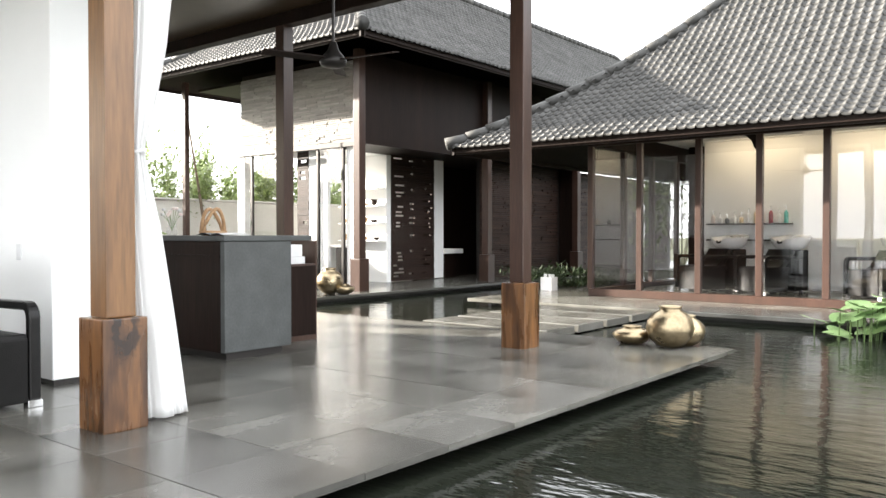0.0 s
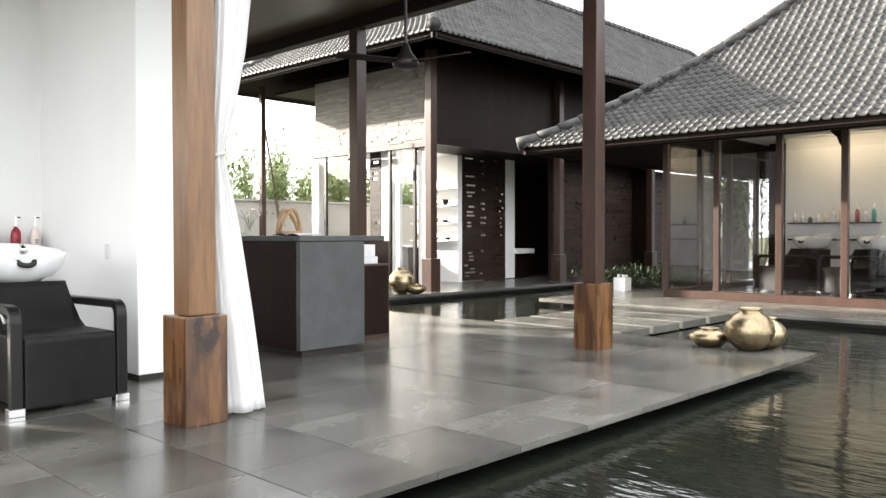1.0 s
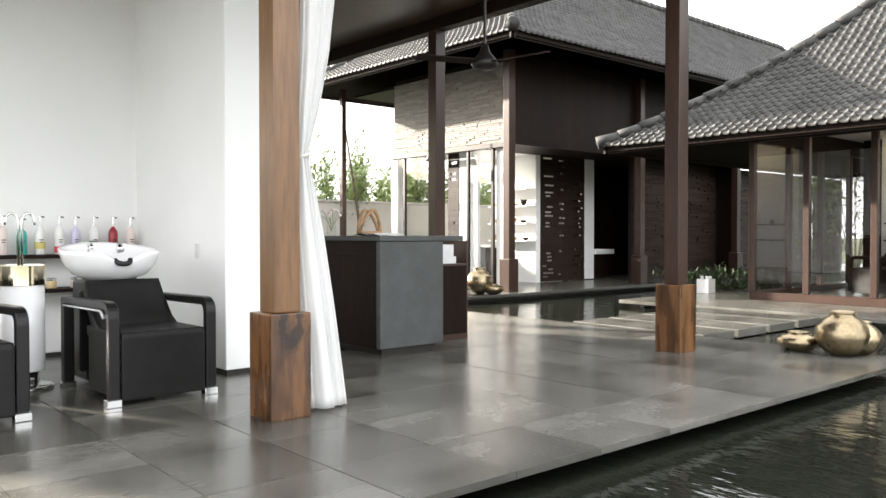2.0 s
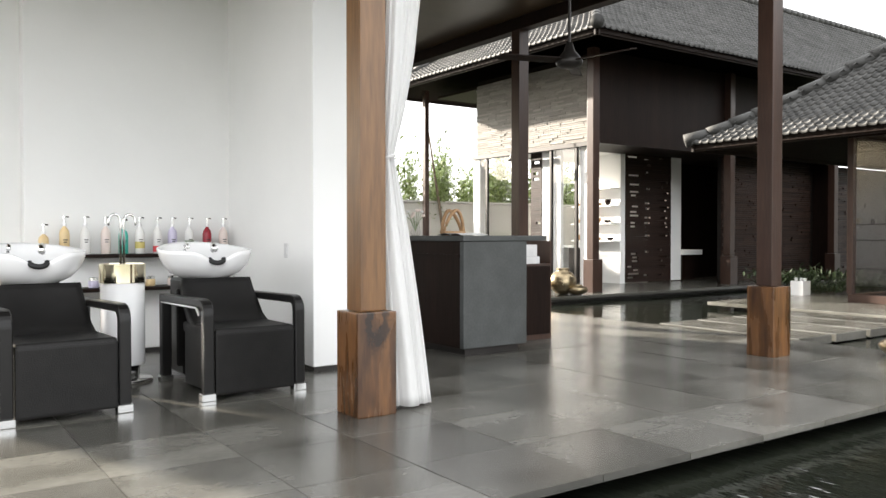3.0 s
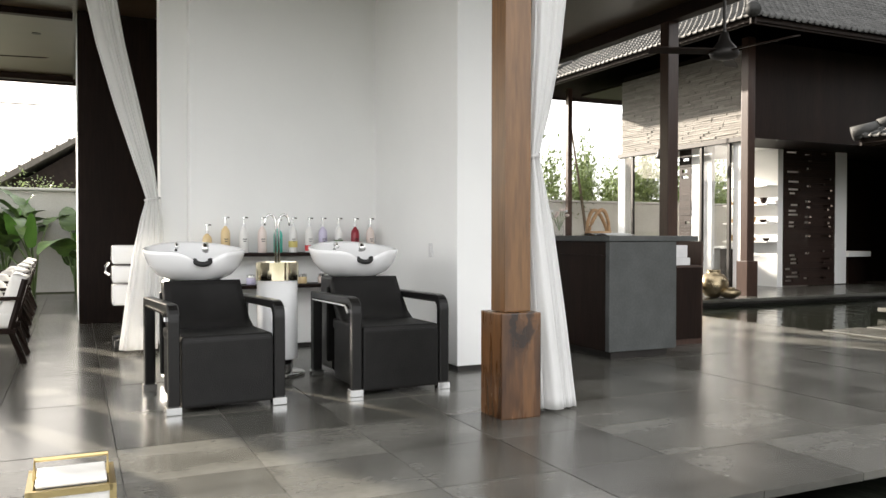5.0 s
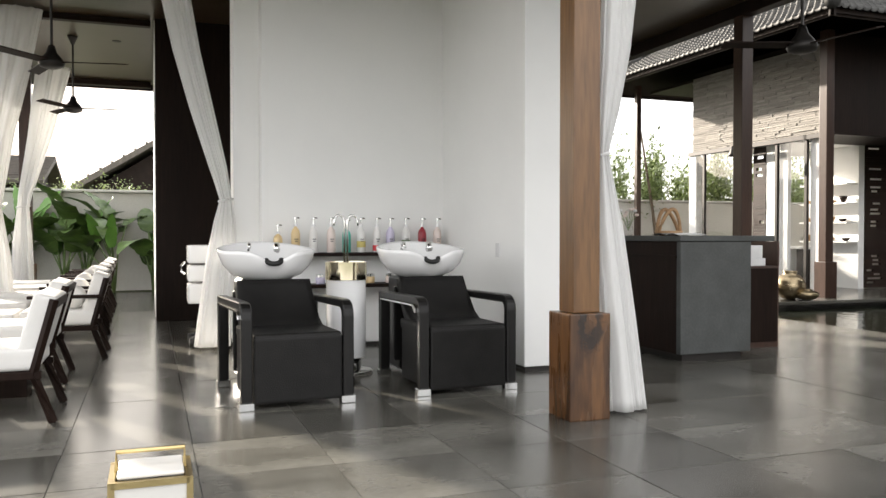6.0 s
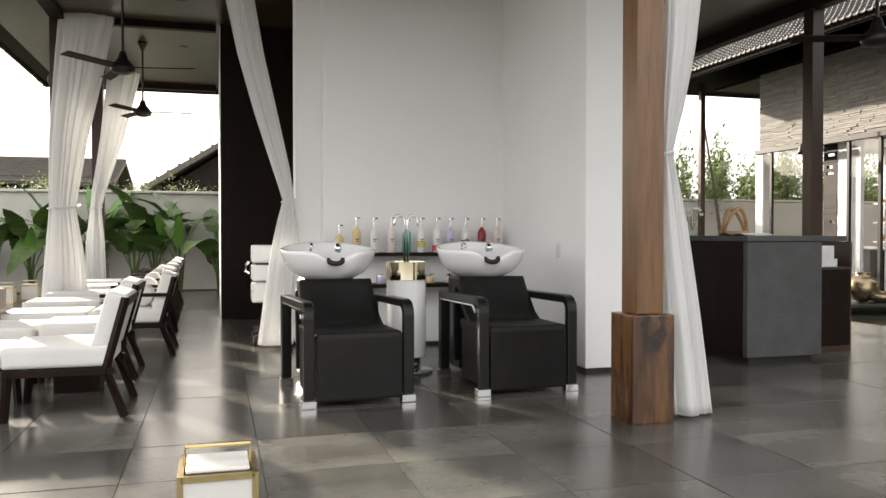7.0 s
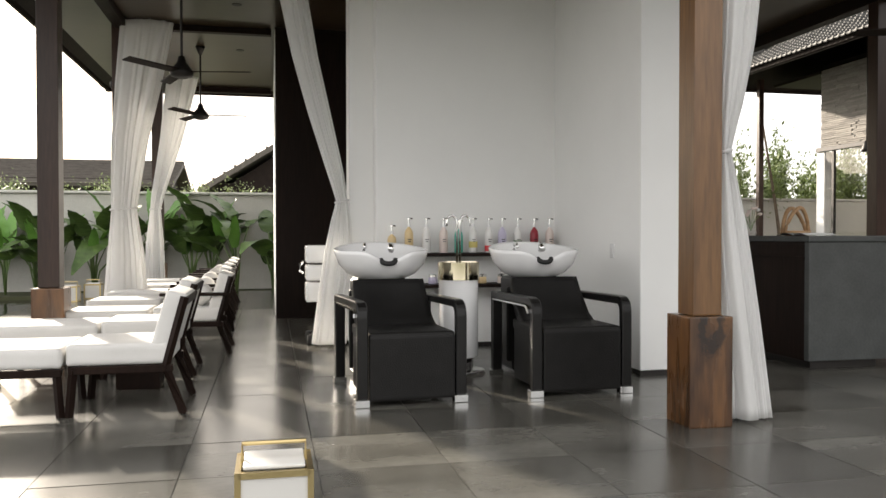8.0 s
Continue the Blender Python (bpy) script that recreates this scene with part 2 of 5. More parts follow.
# ---- mesh helpers ----
def mesh(name, bm, mat, smooth=False):
    me = bpy.data.meshes.new(name)
    bm.normal_update()
    bm.to_mesh(me)
    bm.free()
    if smooth:
        me.shade_smooth()
    if mat:
        me.materials.append(mat)
    return me


def part(name, bm, mat, parent=None, label="", smooth=False):
    ob = new(name, mesh(name, bm, mat, smooth))
    ob.parent = parent
    return tagged(ob, label)


def thing(name, at, label, category, group="", turn=0):
    ob = new(name)
    ob.matrix_basis = pose(*at, 0, 0, turn)
    return tagged(ob, label, category, group)


def box(x0, y0, z0, x1, y1, z1, bevel=0.0, bm=None, seg=1):
    made = bmesh.new()
    v = [made.verts.new((x, y, z)) for z in (z0, z1) for y in (y0, y1) for x in (x0, x1)]
    for q in ((0, 2, 3, 1), (4, 5, 7, 6), (0, 1, 5, 4), (2, 6, 7, 3), (0, 4, 6, 2), (1, 3, 7, 5)):
        made.faces.new([v[i] for i in q])
    if bevel:
        bmesh.ops.bevel(made, geom=list(made.edges), offset=bevel, segments=seg, profile=0.7, affect="EDGES")
    return join(bm, made)


def join(bm, made, m=None):
    if m is not None:
        made.transform(m)
    if bm is None:
        return made
    me = bpy.data.meshes.new("tmp")
    made.to_mesh(me)
    made.free()
    bm.from_mesh(me)
    bpy.data.meshes.remove(me)
    return bm


def lathe(profile, n=24, bm=None):
    """A turned form from (radius, height) pairs."""
    made = bmesh.new()
    rings = [[made.verts.new((r * math.cos(2 * math.pi * k / n), r * math.sin(2 * math.pi * k / n), z)) for k in range(n)] for r, z in profile]
    for a, b2 in zip(rings, rings[1:]):
        for k in range(n):
            made.faces.new((a[k], a[(k + 1) % n], b2[(k + 1) % n], b2[k]))
    for ring, flip in ((rings[0], True), (rings[-1], False)):
        made.faces.new(ring[::-1] if flip else ring)
    return join(bm, made)


def tube(points, r, n=8, bm=None, r_end=None):
    made = bmesh.new()
    pts = [Vector(q) for q in points]
    rings = []
    for i, q in enumerate(pts):
        d = (pts[min(i + 1, len(pts) - 1)] - pts[max(i - 1, 0)]).normalized()
        a = d.cross(Vector((0, 0, 1)) if abs(d.z) < 0.95 else Vector((1, 0, 0))).normalized()
        c = d.cross(a)
        rad = r + ((r_end if r_end is not None else r) - r) * i / (len(pts) - 1)
        rings.append([made.verts.new(q + rad * (a * math.cos(2 * math.pi * k / n) + c * math.sin(2 * math.pi * k / n))) for k in range(n)])
    for a, b2 in zip(rings, rings[1:]):
        for k in range(n):
            made.faces.new((a[k], b2[k], b2[(k + 1) % n], a[(k + 1) % n]))
    made.faces.new(rings[0])
    made.faces.new(rings[-1][::-1])
    bmesh.ops.recalc_face_normals(made, faces=made.faces)
    return join(bm, made)


def slab(outline, thick, bevel=0.0, bm=None):
    """An outline of (x, z) points drawn out along y from -thick/2 to thick/2."""
    made = bmesh.new()
    a = [made.verts.new((x, -thick / 2, z)) for x, z in outline]
    c = [made.verts.new((x, thick / 2, z)) for x, z in outline]
    k = len(outline)
    made.faces.new(a)
    made.faces.new(c[::-1])
    for i in range(k):
        made.faces.new((a[i], c[i], c[(i + 1) % k], a[(i + 1) % k]))
    bmesh.ops.recalc_face_normals(made, faces=made.faces)
    if bevel:
        bmesh.ops.bevel(made, geom=list(made.edges), offset=bevel, segments=1, affect="EDGES")
    return join(bm, made)


def structure(name, bm, mat, label, category):
    ob = new(name, mesh(name, bm, mat))
    return tagged(ob, label, category, kind="structure")


# ---- the large structure ----
WATER = -0.13
structure("ground", box(-400, -400, -1.2, 400, 400, -0.62), M_EARTH, "dark earth and low growth round the pools", "ground")
structure("garden_bed", box(-60, -40, -0.62, -16.6, 60, -0.06), M_EARTH, "planted earth bed along the garden wall", "ground")
structure("garden_bed_north", box(-16.6, 17.5, -0.62, 40, 60, -0.06), M_EARTH, "planted earth behind the pavilions", "ground")
bm = bmesh.new()
bmesh.ops.create_grid(bm, x_segments=2, y_segments=2, size=1)
bm.transform(Matrix.Translation((-2.0, 0.5, WATER)) @ Matrix.Diagonal((14.6, 17.0, 1, 1)))
structure("water", bm, M_WATER, "dark rippled water of the reflecting pool", "pool water")

# the near pavilion's stone platform
DX0, DX1, DY0, DY1, TS = -16.4, -2.56, -3.7, 7.75, 0.625
deck = structure("floor", box(DX0, DY0, -0.5, DX1 - 0.35, DY1 - 0.35, -0.005), M_BED, "large dark grey polished stone floor tiles on a low platform", "floor")
structure("floor_edge", box(DX0, DY0, -0.075, DX1 - 0.09, DY1 - 0.09, -0.036), M_BED, "worn projecting stone lip of the platform", "floor edge")

# terraces of the two other pavilions
structure("terrace_salon_base", box(-8.0, 11.4, -0.5, 8, 19.5, -0.062), M_BED, "dark recessed base under the salon terrace", "terrace base")
structure("terrace_salon", box(-8.3, 11.1, -0.06, 8, 19.5, 0.0, 0.006), M_STONE, "grey stone terrace in front of the glass salon", "terrace")
structure("terrace_spa_base", box(-18.5, 9.5, -0.5, -10.75, 32, -0.062), M_BED, "dark recessed base under the spa terrace", "terrace base")
structure("terrace_spa", box(-18.5, 9.2, -0.06, -10.45, 32, 0.0, 0.006), M_STONE, "dark stone terrace of the timber pavilion", "terrace")

# walls of the wash recess
CEIL = 3.85
def plain_wall(name, x0, y0, x1, y1, z0=0.036, z1=CEIL, mat=M_WALL, label="smooth white plastered wall", foot=True):
    ob = structure(name, box(x0, y0, z0, x1, y1, z1, 0.006), mat, label, "wall")
    if foot:
        structure("baseboard", box(x0 + 0.015, y0 + 0.015, -0.03, x1 - 0.015, y1 - 0.015, z0), M_BLACKMETAL, "dark recessed skirting under a white wall", "skirting")
    return ob


plain_wall("wall_recess_side", -11.0, 2.76, -5.84, 3.13)
plain_wall("wall_recess_back", -8.1, 0.931, -7.76, 2.83)
plain_wall("wall_recess_pier", -8.25, 0.69, -7.955, 0.96)
plain_wall("wall_corridor", -15.0, -0.01, -10.96, 0.19)
plain_wall("wall_dark_panel", -10.95, 0.0, -10.85, 2.75, 0.0, CEIL, M_DARKWOOD, "tall dark stained timber wall panel", False)


# posts with plinths
def post(at, shaft=0.155, plinth=0.27, high=0.635, top=CEIL, mat=M_SHAFT, pmat=M_PLINTH, label="tall square oiled hardwood post on a reddish block plinth"):
    ob = thing("post", (at[0], at[1], at[2] if len(at) > 2 else 0), label, "post", "posts of the pavilions")
    s, q = shaft / 2, plinth / 2
    part("shaft", box(-s, -s, high + 0.002, s, s, top, 0.008, seg=2), mat, ob)
    part("plinth", box(-q, -q, 0.0, q, q, high, 0.009, seg=2), pmat, ob, "polished reddish-brown timber plinth with darker grain")
    return ob


for at in ((-4.305, 2.38), (-4.26, 6.57), (-7.76, 6.57), (-7.76, -1.985), (-11.0, -1.95), (-14.45, -1.95)):
    dark = at != (-4.305, 2.38)
    post(at, shaft=0.155 if dark and at[1] > 0 else 0.178, mat=M_DARKSHAFT if dark else M_SHAFT, pmat=M_PLINTH if dark else M_BURNT)
for at in ((-10.93, 11.12), (-10.93, 15.4), (-10.93, 19.7), (-16.55, 11.0)):
    post(at, shaft=0.17 if at[0] > -12 else 0.12, plinth=0.26 if at[0] > -12 else 0.13, top=4.7, mat=M_DARKSHAFT, pmat=M_DARKSHAFT, label="square reddish timber post of the far pavilion")


# ---- roofs of clay tiles ----
def rise(d, a=0.5, c=0.07):
    return a * d + c * d * d


TW, TH = 0.150, 0.185
TILE_P = [(TW * u, w) for u, w in ((-0.56, 0.010), (-0.34, -0.004), (-0.02, -0.007), (0.20, -0.002), (0.33, 0.024), (0.45, 0.028), (0.57, 0.008))]
TCOLS = len(TILE_P)


def tile_template():
    v, f = [], []
    for back, up in ((0.0, -0.012), (0.0, 0.030), (TH * 1.12, 0.002)):
        v += [(u, back, w + up) for u, w in TILE_P]
    for r in range(2):
        for k in range(TCOLS - 1):
            a = r * TCOLS + k
            f.append((a, a + 1, a + TCOLS + 1, a + TCOLS))
    return np.array(v), f


TILE_V, TILE_F = tile_template()
TILE_ME = bpy.data.meshes.new("roof_tile")
TILE_ME.from_pydata([tuple(q) for q in TILE_V], [], TILE_F)
TILE_ME.materials.append(M_ROOF)
TILE_ME.shade_smooth()
LATE_TILES = []


def hip_roof(x0, y0, x1, y1, z0, label, nearest=None, sides=(0, 1, 2, 3)):
    """A flared hipped roof over the eave rectangle, with curved tiles, ridge caps, a fascia and a boarded underside."""
    ob = thing("roof", ((x0 + x1) / 2, (y0 + y1) / 2, z0), label, "roof")
    inv = Matrix.Translation((-(x0 + x1) / 2, -(y0 + y1) / 2, -z0))
    dm = min(x1 - x0, y1 - y0) / 2
    bm = bmesh.new()
    steps = [dm * k / 10 for k in range(10)] + [dm - 0.02]
    for off, flip in ((-0.015, False), (-0.12, True)):
        rings = [[bm.verts.new((x, y, z0 + rise(d) + off)) for x, y in ((x0 + d, y0 + d), (x1 - d, y0 + d), (x1 - d, y1 - d), (x0 + d, y1 - d))] for d in steps]
        for a, c in zip(rings, rings[1:]):
            for k in range(4):
                q = (a[k], a[(k + 1) % 4], c[(k + 1) % 4], c[k])
                bm.faces.new(q[::-1] if flip else q)
    bm.transform(inv)
    part("boarding", bm, M_UNDER, ob)
    for k, (a, c) in enumerate((((x0, y0), (x1, y0)), ((x1, y0), (x1, y1)), ((x1, y1), (x0, y1)), ((x0, y1), (x0, y0)))):
        d = Vector((c[0] - a[0], c[1] - a[1], 0))
        inward = Vector((0, 0, 1)).cross(d.normalized()) * 0.04
        bm = box(0, 0.0, -0.15, d.length, 0.035, -0.022)
        bm.transform(inv @ Matrix.Translation((a[0] + inward.x, a[1] + inward.y, z0)) @ Matrix.Rotation(math.atan2(d.y, d.x), 4, "Z"))
        part("fascia", bm, M_UNDER, ob)
    verts, faces = [], []
    rng = np.random.default_rng(7)
    for side, (a, c) in enumerate((((x0, y0), (x1, y0)), ((x1, y0), (x1, y1)), ((x1, y1), (x0, y1)), ((x0, y1), (x0, y0)))):
        if side not in sides:
            continue
        a, c = np.array([*a, 0.0]), np.array([*c, 0.0])
        length = np.linalg.norm(c - a)
        u = (c - a) / length
        v = np.array([-u[1], u[0], 0])
        d = -0.05
        while d < dm - 0.1:
            slope = math.atan(0.5 + 0.14 * max(d, 0))
            t = v * math.cos(slope) + np.array([0, 0, math.sin(slope)])
            nrm = np.cross(u, t)
            for i in range(int(length / TW)):
                s = (i + 0.5) * TW
                if not (d + 0.02 < s < length - d - 0.02):
                    continue
                o = a + u * s + v * d + np.array([0, 0, z0 + rise(d) if d > 0 else z0 + 0.5 * d])
                o = o + nrm * rng.uniform(-0.004, 0.004)
                if nearest and nearest(side, o):
                    m = Matrix(((u[0], t[0], nrm[0], o[0]), (u[1], t[1], nrm[1], o[1]), (u[2], t[2], nrm[2], o[2]), (0, 0, 0, 1)))
                    LATE_TILES.append((ob, inv @ m))
                    continue
                q = o + TILE_V[:, :1] * u + TILE_V[:, 1:2] * t + TILE_V[:, 2:] * nrm
                k0 = len(verts) * len(TILE_V)
                verts.append(q)
                faces += [tuple(k0 + k for k in f) for f in TILE_F]
            d += TH * math.cos(slope)
    me = bpy.data.meshes.new("roof_tiles")
    me.from_pydata([tuple(q) for q in (np.concatenate(verts) + np.array(inv.translation))], [], faces)
    me.materials.append(M_ROOF)
    me.shade_smooth()
    tiles = new("roof_tiles", me)
    tiles.parent = ob
    tagged(tiles, "rows of curved weathered grey clay tiles", kind="stuff")
    # hip and ridge caps
    for cx, cy, sx, sy in ((x0, y0, 1, 1), (x1, y0, -1, 1), (x1, y1, -1, -1), (x0, y1, 1, -1)):
        d = -0.06
        first = True
        while d < dm - 0.05:
            e = min(d + 0.27, dm)
            pts = [inv @ Vector((cx + sx * q, cy + sy * q, z0 + (rise(q) if q > 0 else 0.5 * q) + 0.05 + w)) for q, w in ((d, 0.022), (e + 0.03, 0.0))]
            part("end_cap" if first else "hip_tile", tube(pts, 0.125 if first else 0.098, 10, r_end=0.088), M_ROOF, ob, smooth=True)
            d, first = e, False
    if x1 - x0 > y1 - y0:
        r0, r1, ax = x0 + dm, x1 - dm, Vector((1, 0, 0))
        start = Vector((r0, (y0 + y1) / 2, z0 + rise(dm) + 0.05))
    else:
        r0, r1, ax = y0 + dm, y1 - dm, Vector((0, 1, 0))
        start = Vector(((x0 + x1) / 2, r0, z0 + rise(dm) + 0.05))
    q = 0.0
    while q < r1 - r0:
        part("ridge_tile", tube([inv @ (start + ax * q), inv @ (start + ax * min(q + 0.33, r1 - r0))], 0.105, 10, r_end=0.095), M_ROOF, ob, smooth=True)
        q += 0.3
    return ob


hip_roof(-9.05, 11.6, 4.6, 21.2, 2.72, "flared hipped roof of weathered grey clay tiles over the glass salon",
         lambda side, o: side == 0 and -4.9 < o[0] < -2.5 and o[1] < 14.9)
hip_roof(-17.35, 9.95, -9.7, 31.0, 4.70, "high hipped roof of grey clay tiles with a raised end cap", sides=(0, 1))
hip_roof(-16.2, -3.1, -3.55, 7.0, CEIL + 0.12, "hipped tile roof over the open stone platform", sides=(0, 1, 2))

# soffit of the near pavilion with its beams
ceiling = structure("ceiling", box(-15.6, -2.75, CEIL, -3.85, 6.72, CEIL + 0.06), M_SOFFIT, "dark polished timber soffit boards with small downlights", "ceiling")
for name, q in (("beam_north", (-15.5, 6.49, CEIL - 0.16, -3.9, 6.65, CEIL - 0.002)), ("beam_south", (-15.5, -2.01, CEIL - 0.10, -3.9, -1.85, CEIL - 0.002)),
                ("beam_cross", (-11.08, -1.8, CEIL - 0.08, -10.96, -0.05, CEIL - 0.002)), ("beam_west", (-15.5, -1.8, CEIL - 0.10, -15.36, -0.05, CEIL - 0.002))):
    structure(name, box(*q, 0.006), M_DARKWOOD, "dark timber beam under the soffit", "beam")
for at in ((-8.2, 5.2), (-6.6, 5.0), (-9.3, -0.55), (-9.9, -0.45), (-12.3, -0.5)):
    lamp = thing("downlight", (*at, CEIL), "small unlit recessed downlight in the soffit", "downlight", "downlights")
    part("trim_ring", lathe([(0.055, -0.006), (0.06, -0.004), (0.06, 0.0)], 16), M_BLACKMETAL, lamp)

# stepping slabs to the salon
for k in range(4):
    y = 8.02 + k * 0.76
    s = tagged(new("stepping_slab", mesh("stepping_slab", box(-0.95, 0, -0.10, 0.95, 0.66, 0.0, 0.008), M_STONE)), "grey stone stepping slab over the pool", "stepping stone", "stepping slabs")
    s.location = (-5.78, y, -0.02)
    leg = part("pier", box(-0.6, 0.15, -0.5, 0.6, 0.5, -0.1), M_BED, s)

# ---- the glass salon ----
def bracket():
    bm = slab([(-0.22, 2.684), (-0.052, 2.684), (-0.052, 2.44), (-0.08, 2.47), (-0.12, 2.58)], 0.06)
    bm.transform(Matrix.Translation((-3.92, 12.95, 0)))
    return bm


GY, GX = 12.95, -6.85
structure("salon_floor", box(GX + 0.06, GY + 0.08, 0.0, 4.4, 18.2, 0.06), M_STONE, "dark stone floor inside the salon", "floor")
structure("salon_sill", box(GX - 0.05, GY - 0.06, 0.0, 4.4, GY + 0.06, 0.13, 0.005), M_REDWOOD, "reddish timber sill under the salon glazing", "sill")
structure("salon_head", box(GX - 0.05, GY - 0.08, 2.69, 4.4, GY + 0.08, 3.0, 0.005), M_DARKWOOD, "dark timber head beam over the glazing", "beam")
structure("salon_sill_side", box(GX - 0.06, GY + 0.06, 0.0, GX + 0.06, 18.2, 0.13, 0.005), M_REDWOOD, "reddish timber sill under the side glazing", "sill")
structure("salon_head_side", box(GX - 0.08, GY + 0.08, 2.69, GX + 0.08, 18.2, 3.0, 0.005), M_DARKWOOD, "dark timber head beam over the side glazing", "beam")
XS = [GX - 0.03, -5.94, -4.90, -3.92, -2.94, -1.9, -0.8, 0.25, 1.3, 2.35, 3.4]
for k, x in enumerate(XS):
    m = structure("mullion", box(x - 0.05, GY - 0.05, 0.132, x + 0.05, GY + 0.05, 2.688, 0.006), M_REDWOOD, "upright reddish timber glazing post", "mullion")
structure("bracket", bracket(), M_DARKWOOD, "curved timber bracket at a glazing post", "bracket")
for k, y in enumerate((14.2, 15.5, 16.8, 18.15)):
    structure("mullion_side", box(GX - 0.05, y - 0.05, 0.132, GX + 0.05, y + 0.05, 2.688, 0.006), M_REDWOOD, "upright reddish timber glazing post", "mullion")
for k, (a, c) in enumerate(zip(XS, XS[1:])):
    g = structure("window_salon", box(a + 0.052, GY - 0.004, 0.134, c - 0.052, GY + 0.004, 2.686), M_GLASS, "tall clear glass pane of the salon front", "window")
    g.visible_shadow = False
ys = [GY + 0.05, 14.2, 15.5, 16.8, 18.15]
for a, c in zip(ys, ys[1:]):
    g = structure("window_salon_side", box(GX - 0.004, a + 0.052, 0.134, GX + 0.004, c - 0.052, 2.686), M_GLASS, "tall clear glass pane of the salon side", "window")
    g.visible_shadow = False
structure("salon_wall_back", box(-6.05, 16.3, 0.06, 4.5, 16.5, 3.0), M_WALL, "white back wall of the salon", "wall")
structure("salon_wall_end", box(4.4, 12.9, 0.06, 4.6, 18.3, 3.0), M_WALL, "white end wall of the salon", "wall")
# added dark sheet: stands in for the dim interior behind the corner glass
structure("salon_wall_dark", box(-6.62, 16.9, 0.06, -6.06, 17.0, 3.0), M_DARKWOOD, "dark backing added to keep the salon corner dark behind its glass", "wall")
structure("salon_ceiling", box(GX, GY + 0.09, 3.0, 4.5, 18.3, 3.06), M_WALL, "plain salon ceiling", "ceiling")
for x in (-4.9, -2.7, -0.5):
    lamp = thing("cove_lamp", (x, 15.75, 2.97), "warm linear ceiling lamp washing the salon wall", "lamp", "cove lamps")
    part("housing", box(-0.9, -0.05, 0.0, 0.9, 0.05, 0.03), M_CHROME, lamp)
    a = new("cove_light", bpy.data.lights.new("cove_light", "AREA"))
    a.data.shape, a.data.size, a.data.size_y, a.data.energy, a.data.color = "RECTANGLE", 1.7, 0.3, 2.4, (1.0, 0.78, 0.48)
    a.matrix_world = pose(x, 15.75, 2.95, 25, 0, 0)

# ---- the timber spa pavilion ----
SY, SX = 11.3, -12.55
structure("spa_wall_upper", box(-11.15, 11.35, 2.9, -11.0, 30, 4.7), M_DARKWOOD, "dark timber wall band under the high roof", "wall")
structure("spa_wall_north", box(-16.9, 20.0, 0.0, -11.2, 20.2, 4.7), M_DARKWOOD, "dark timber inner wall of the spa", "wall")
clad_back = structure("spa_clad_back", box(-14.95, 11.42, 2.95, -11.16, 11.6, 4.7), M_DARKWOOD, "upper wall behind the stone strips", "wall")
structure("spa_head", box(-14.95, 11.24, 2.86, -10.98, 11.36, 2.948, 0.004), M_BLACKMETAL, "dark metal head rail over the glazing", "beam")
structure("spa_soffit", box(-16.9, 11.6, 4.60, -11.16, 29, 4.66), M_UNDER, "dark boarded soffit of the spa", "ceiling")
structure("spa_inner_ceiling", box(-14.9, 11.6, 2.96, -12.6, 15.3, 3.02), M_WALL, "white ceiling of the spa room", "ceiling")
structure("spa_alcove_ceiling", box(-14.9, 15.31, 2.96, -12.6, 19.9, 3.02), M_UNDER, "dark boarded ceiling of the alcove", "ceiling")
structure("spa_porch_ceiling", box(-12.59, 11.6, 2.96, -11.2, 19.9, 3.02), M_UNDER, "dark boarded ceiling of the spa porch", "ceiling")
structure("spa_wall_inner", box(-13.80, 13.6, 0.0, -12.5, 13.75, 2.95), M_WALL, "white wall with shelves in the spa room", "wall")
structure("spa_wall_west", box(-14.75, 14.45, 0.0, -14.6, 20, 2.95), M_WALL, "white west wall of the spa room", "wall")
structure("spa_wall_pillar", box(-14.95, 11.28, 0.0, -14.72, 11.5, 2.85), M_WALL, "narrow white pillar beside the glazing", "wall")
for x in (-14.45, -13.32, -12.30, -11.56):
    structure("spa_mullion", box(x - 0.03, 11.27, 0.0, x + 0.03, 11.33, 2.855), M_BLACKMETAL, "slim dark glazing bar", "mullion")
for a, c in ((-14.7, -14.49), (-14.41, -13.36), (-12.26, -11.60)):
    g = structure("window_spa", box(a, 11.296, 0.01, c, 11.304, 2.85), M_GLASS, "tall frameless glass pane of the spa room", "window")
    g.visible_shadow = False
structure("spa_jamb", box(-11.50, 11.34, 0.0, -11.30, 11.44, 2.93), M_WALL, "white jamb beside the spa opening", "panel")
structure("spa_panel_white", box(-12.96, 11.62, 0.0, -12.36, 11.7, 2.95), M_WALL, "white blind panel behind the spa glazing", "panel")
# added fill lamps: they brighten the spa room and the slits of its screen
for x, y in ((-13.6, 12.6), (-12.4, 12.4), (-13.7, 14.9)):
    lamp = thing("ceiling_lamp", (x, y, 2.955), "round fill lamp added to brighten the spa room", "lamp", "spa ceiling lamps")
    part("rim", lathe([(0.16, -0.02), (0.17, 0.0)], 20), M_CHROME, lamp)
    a = new("spa_fill_light", bpy.data.lights.new("spa_fill_light", "AREA"))
    a.data.shape, a.data.size, a.data.energy, a.data.color = "DISK", 0.3, 2 if y < 13 else 6, (1.0, 0.9, 0.75)
    a.matrix_world = pose(x, y, 2.92)
# the long dark wall of horizontal strips
structure("spa_wall_long", box(-11.75, 16.1, 0.0, -11.65, 28, 2.95), M_BLACKMETAL, "dark backing wall behind timber strips", "wall")

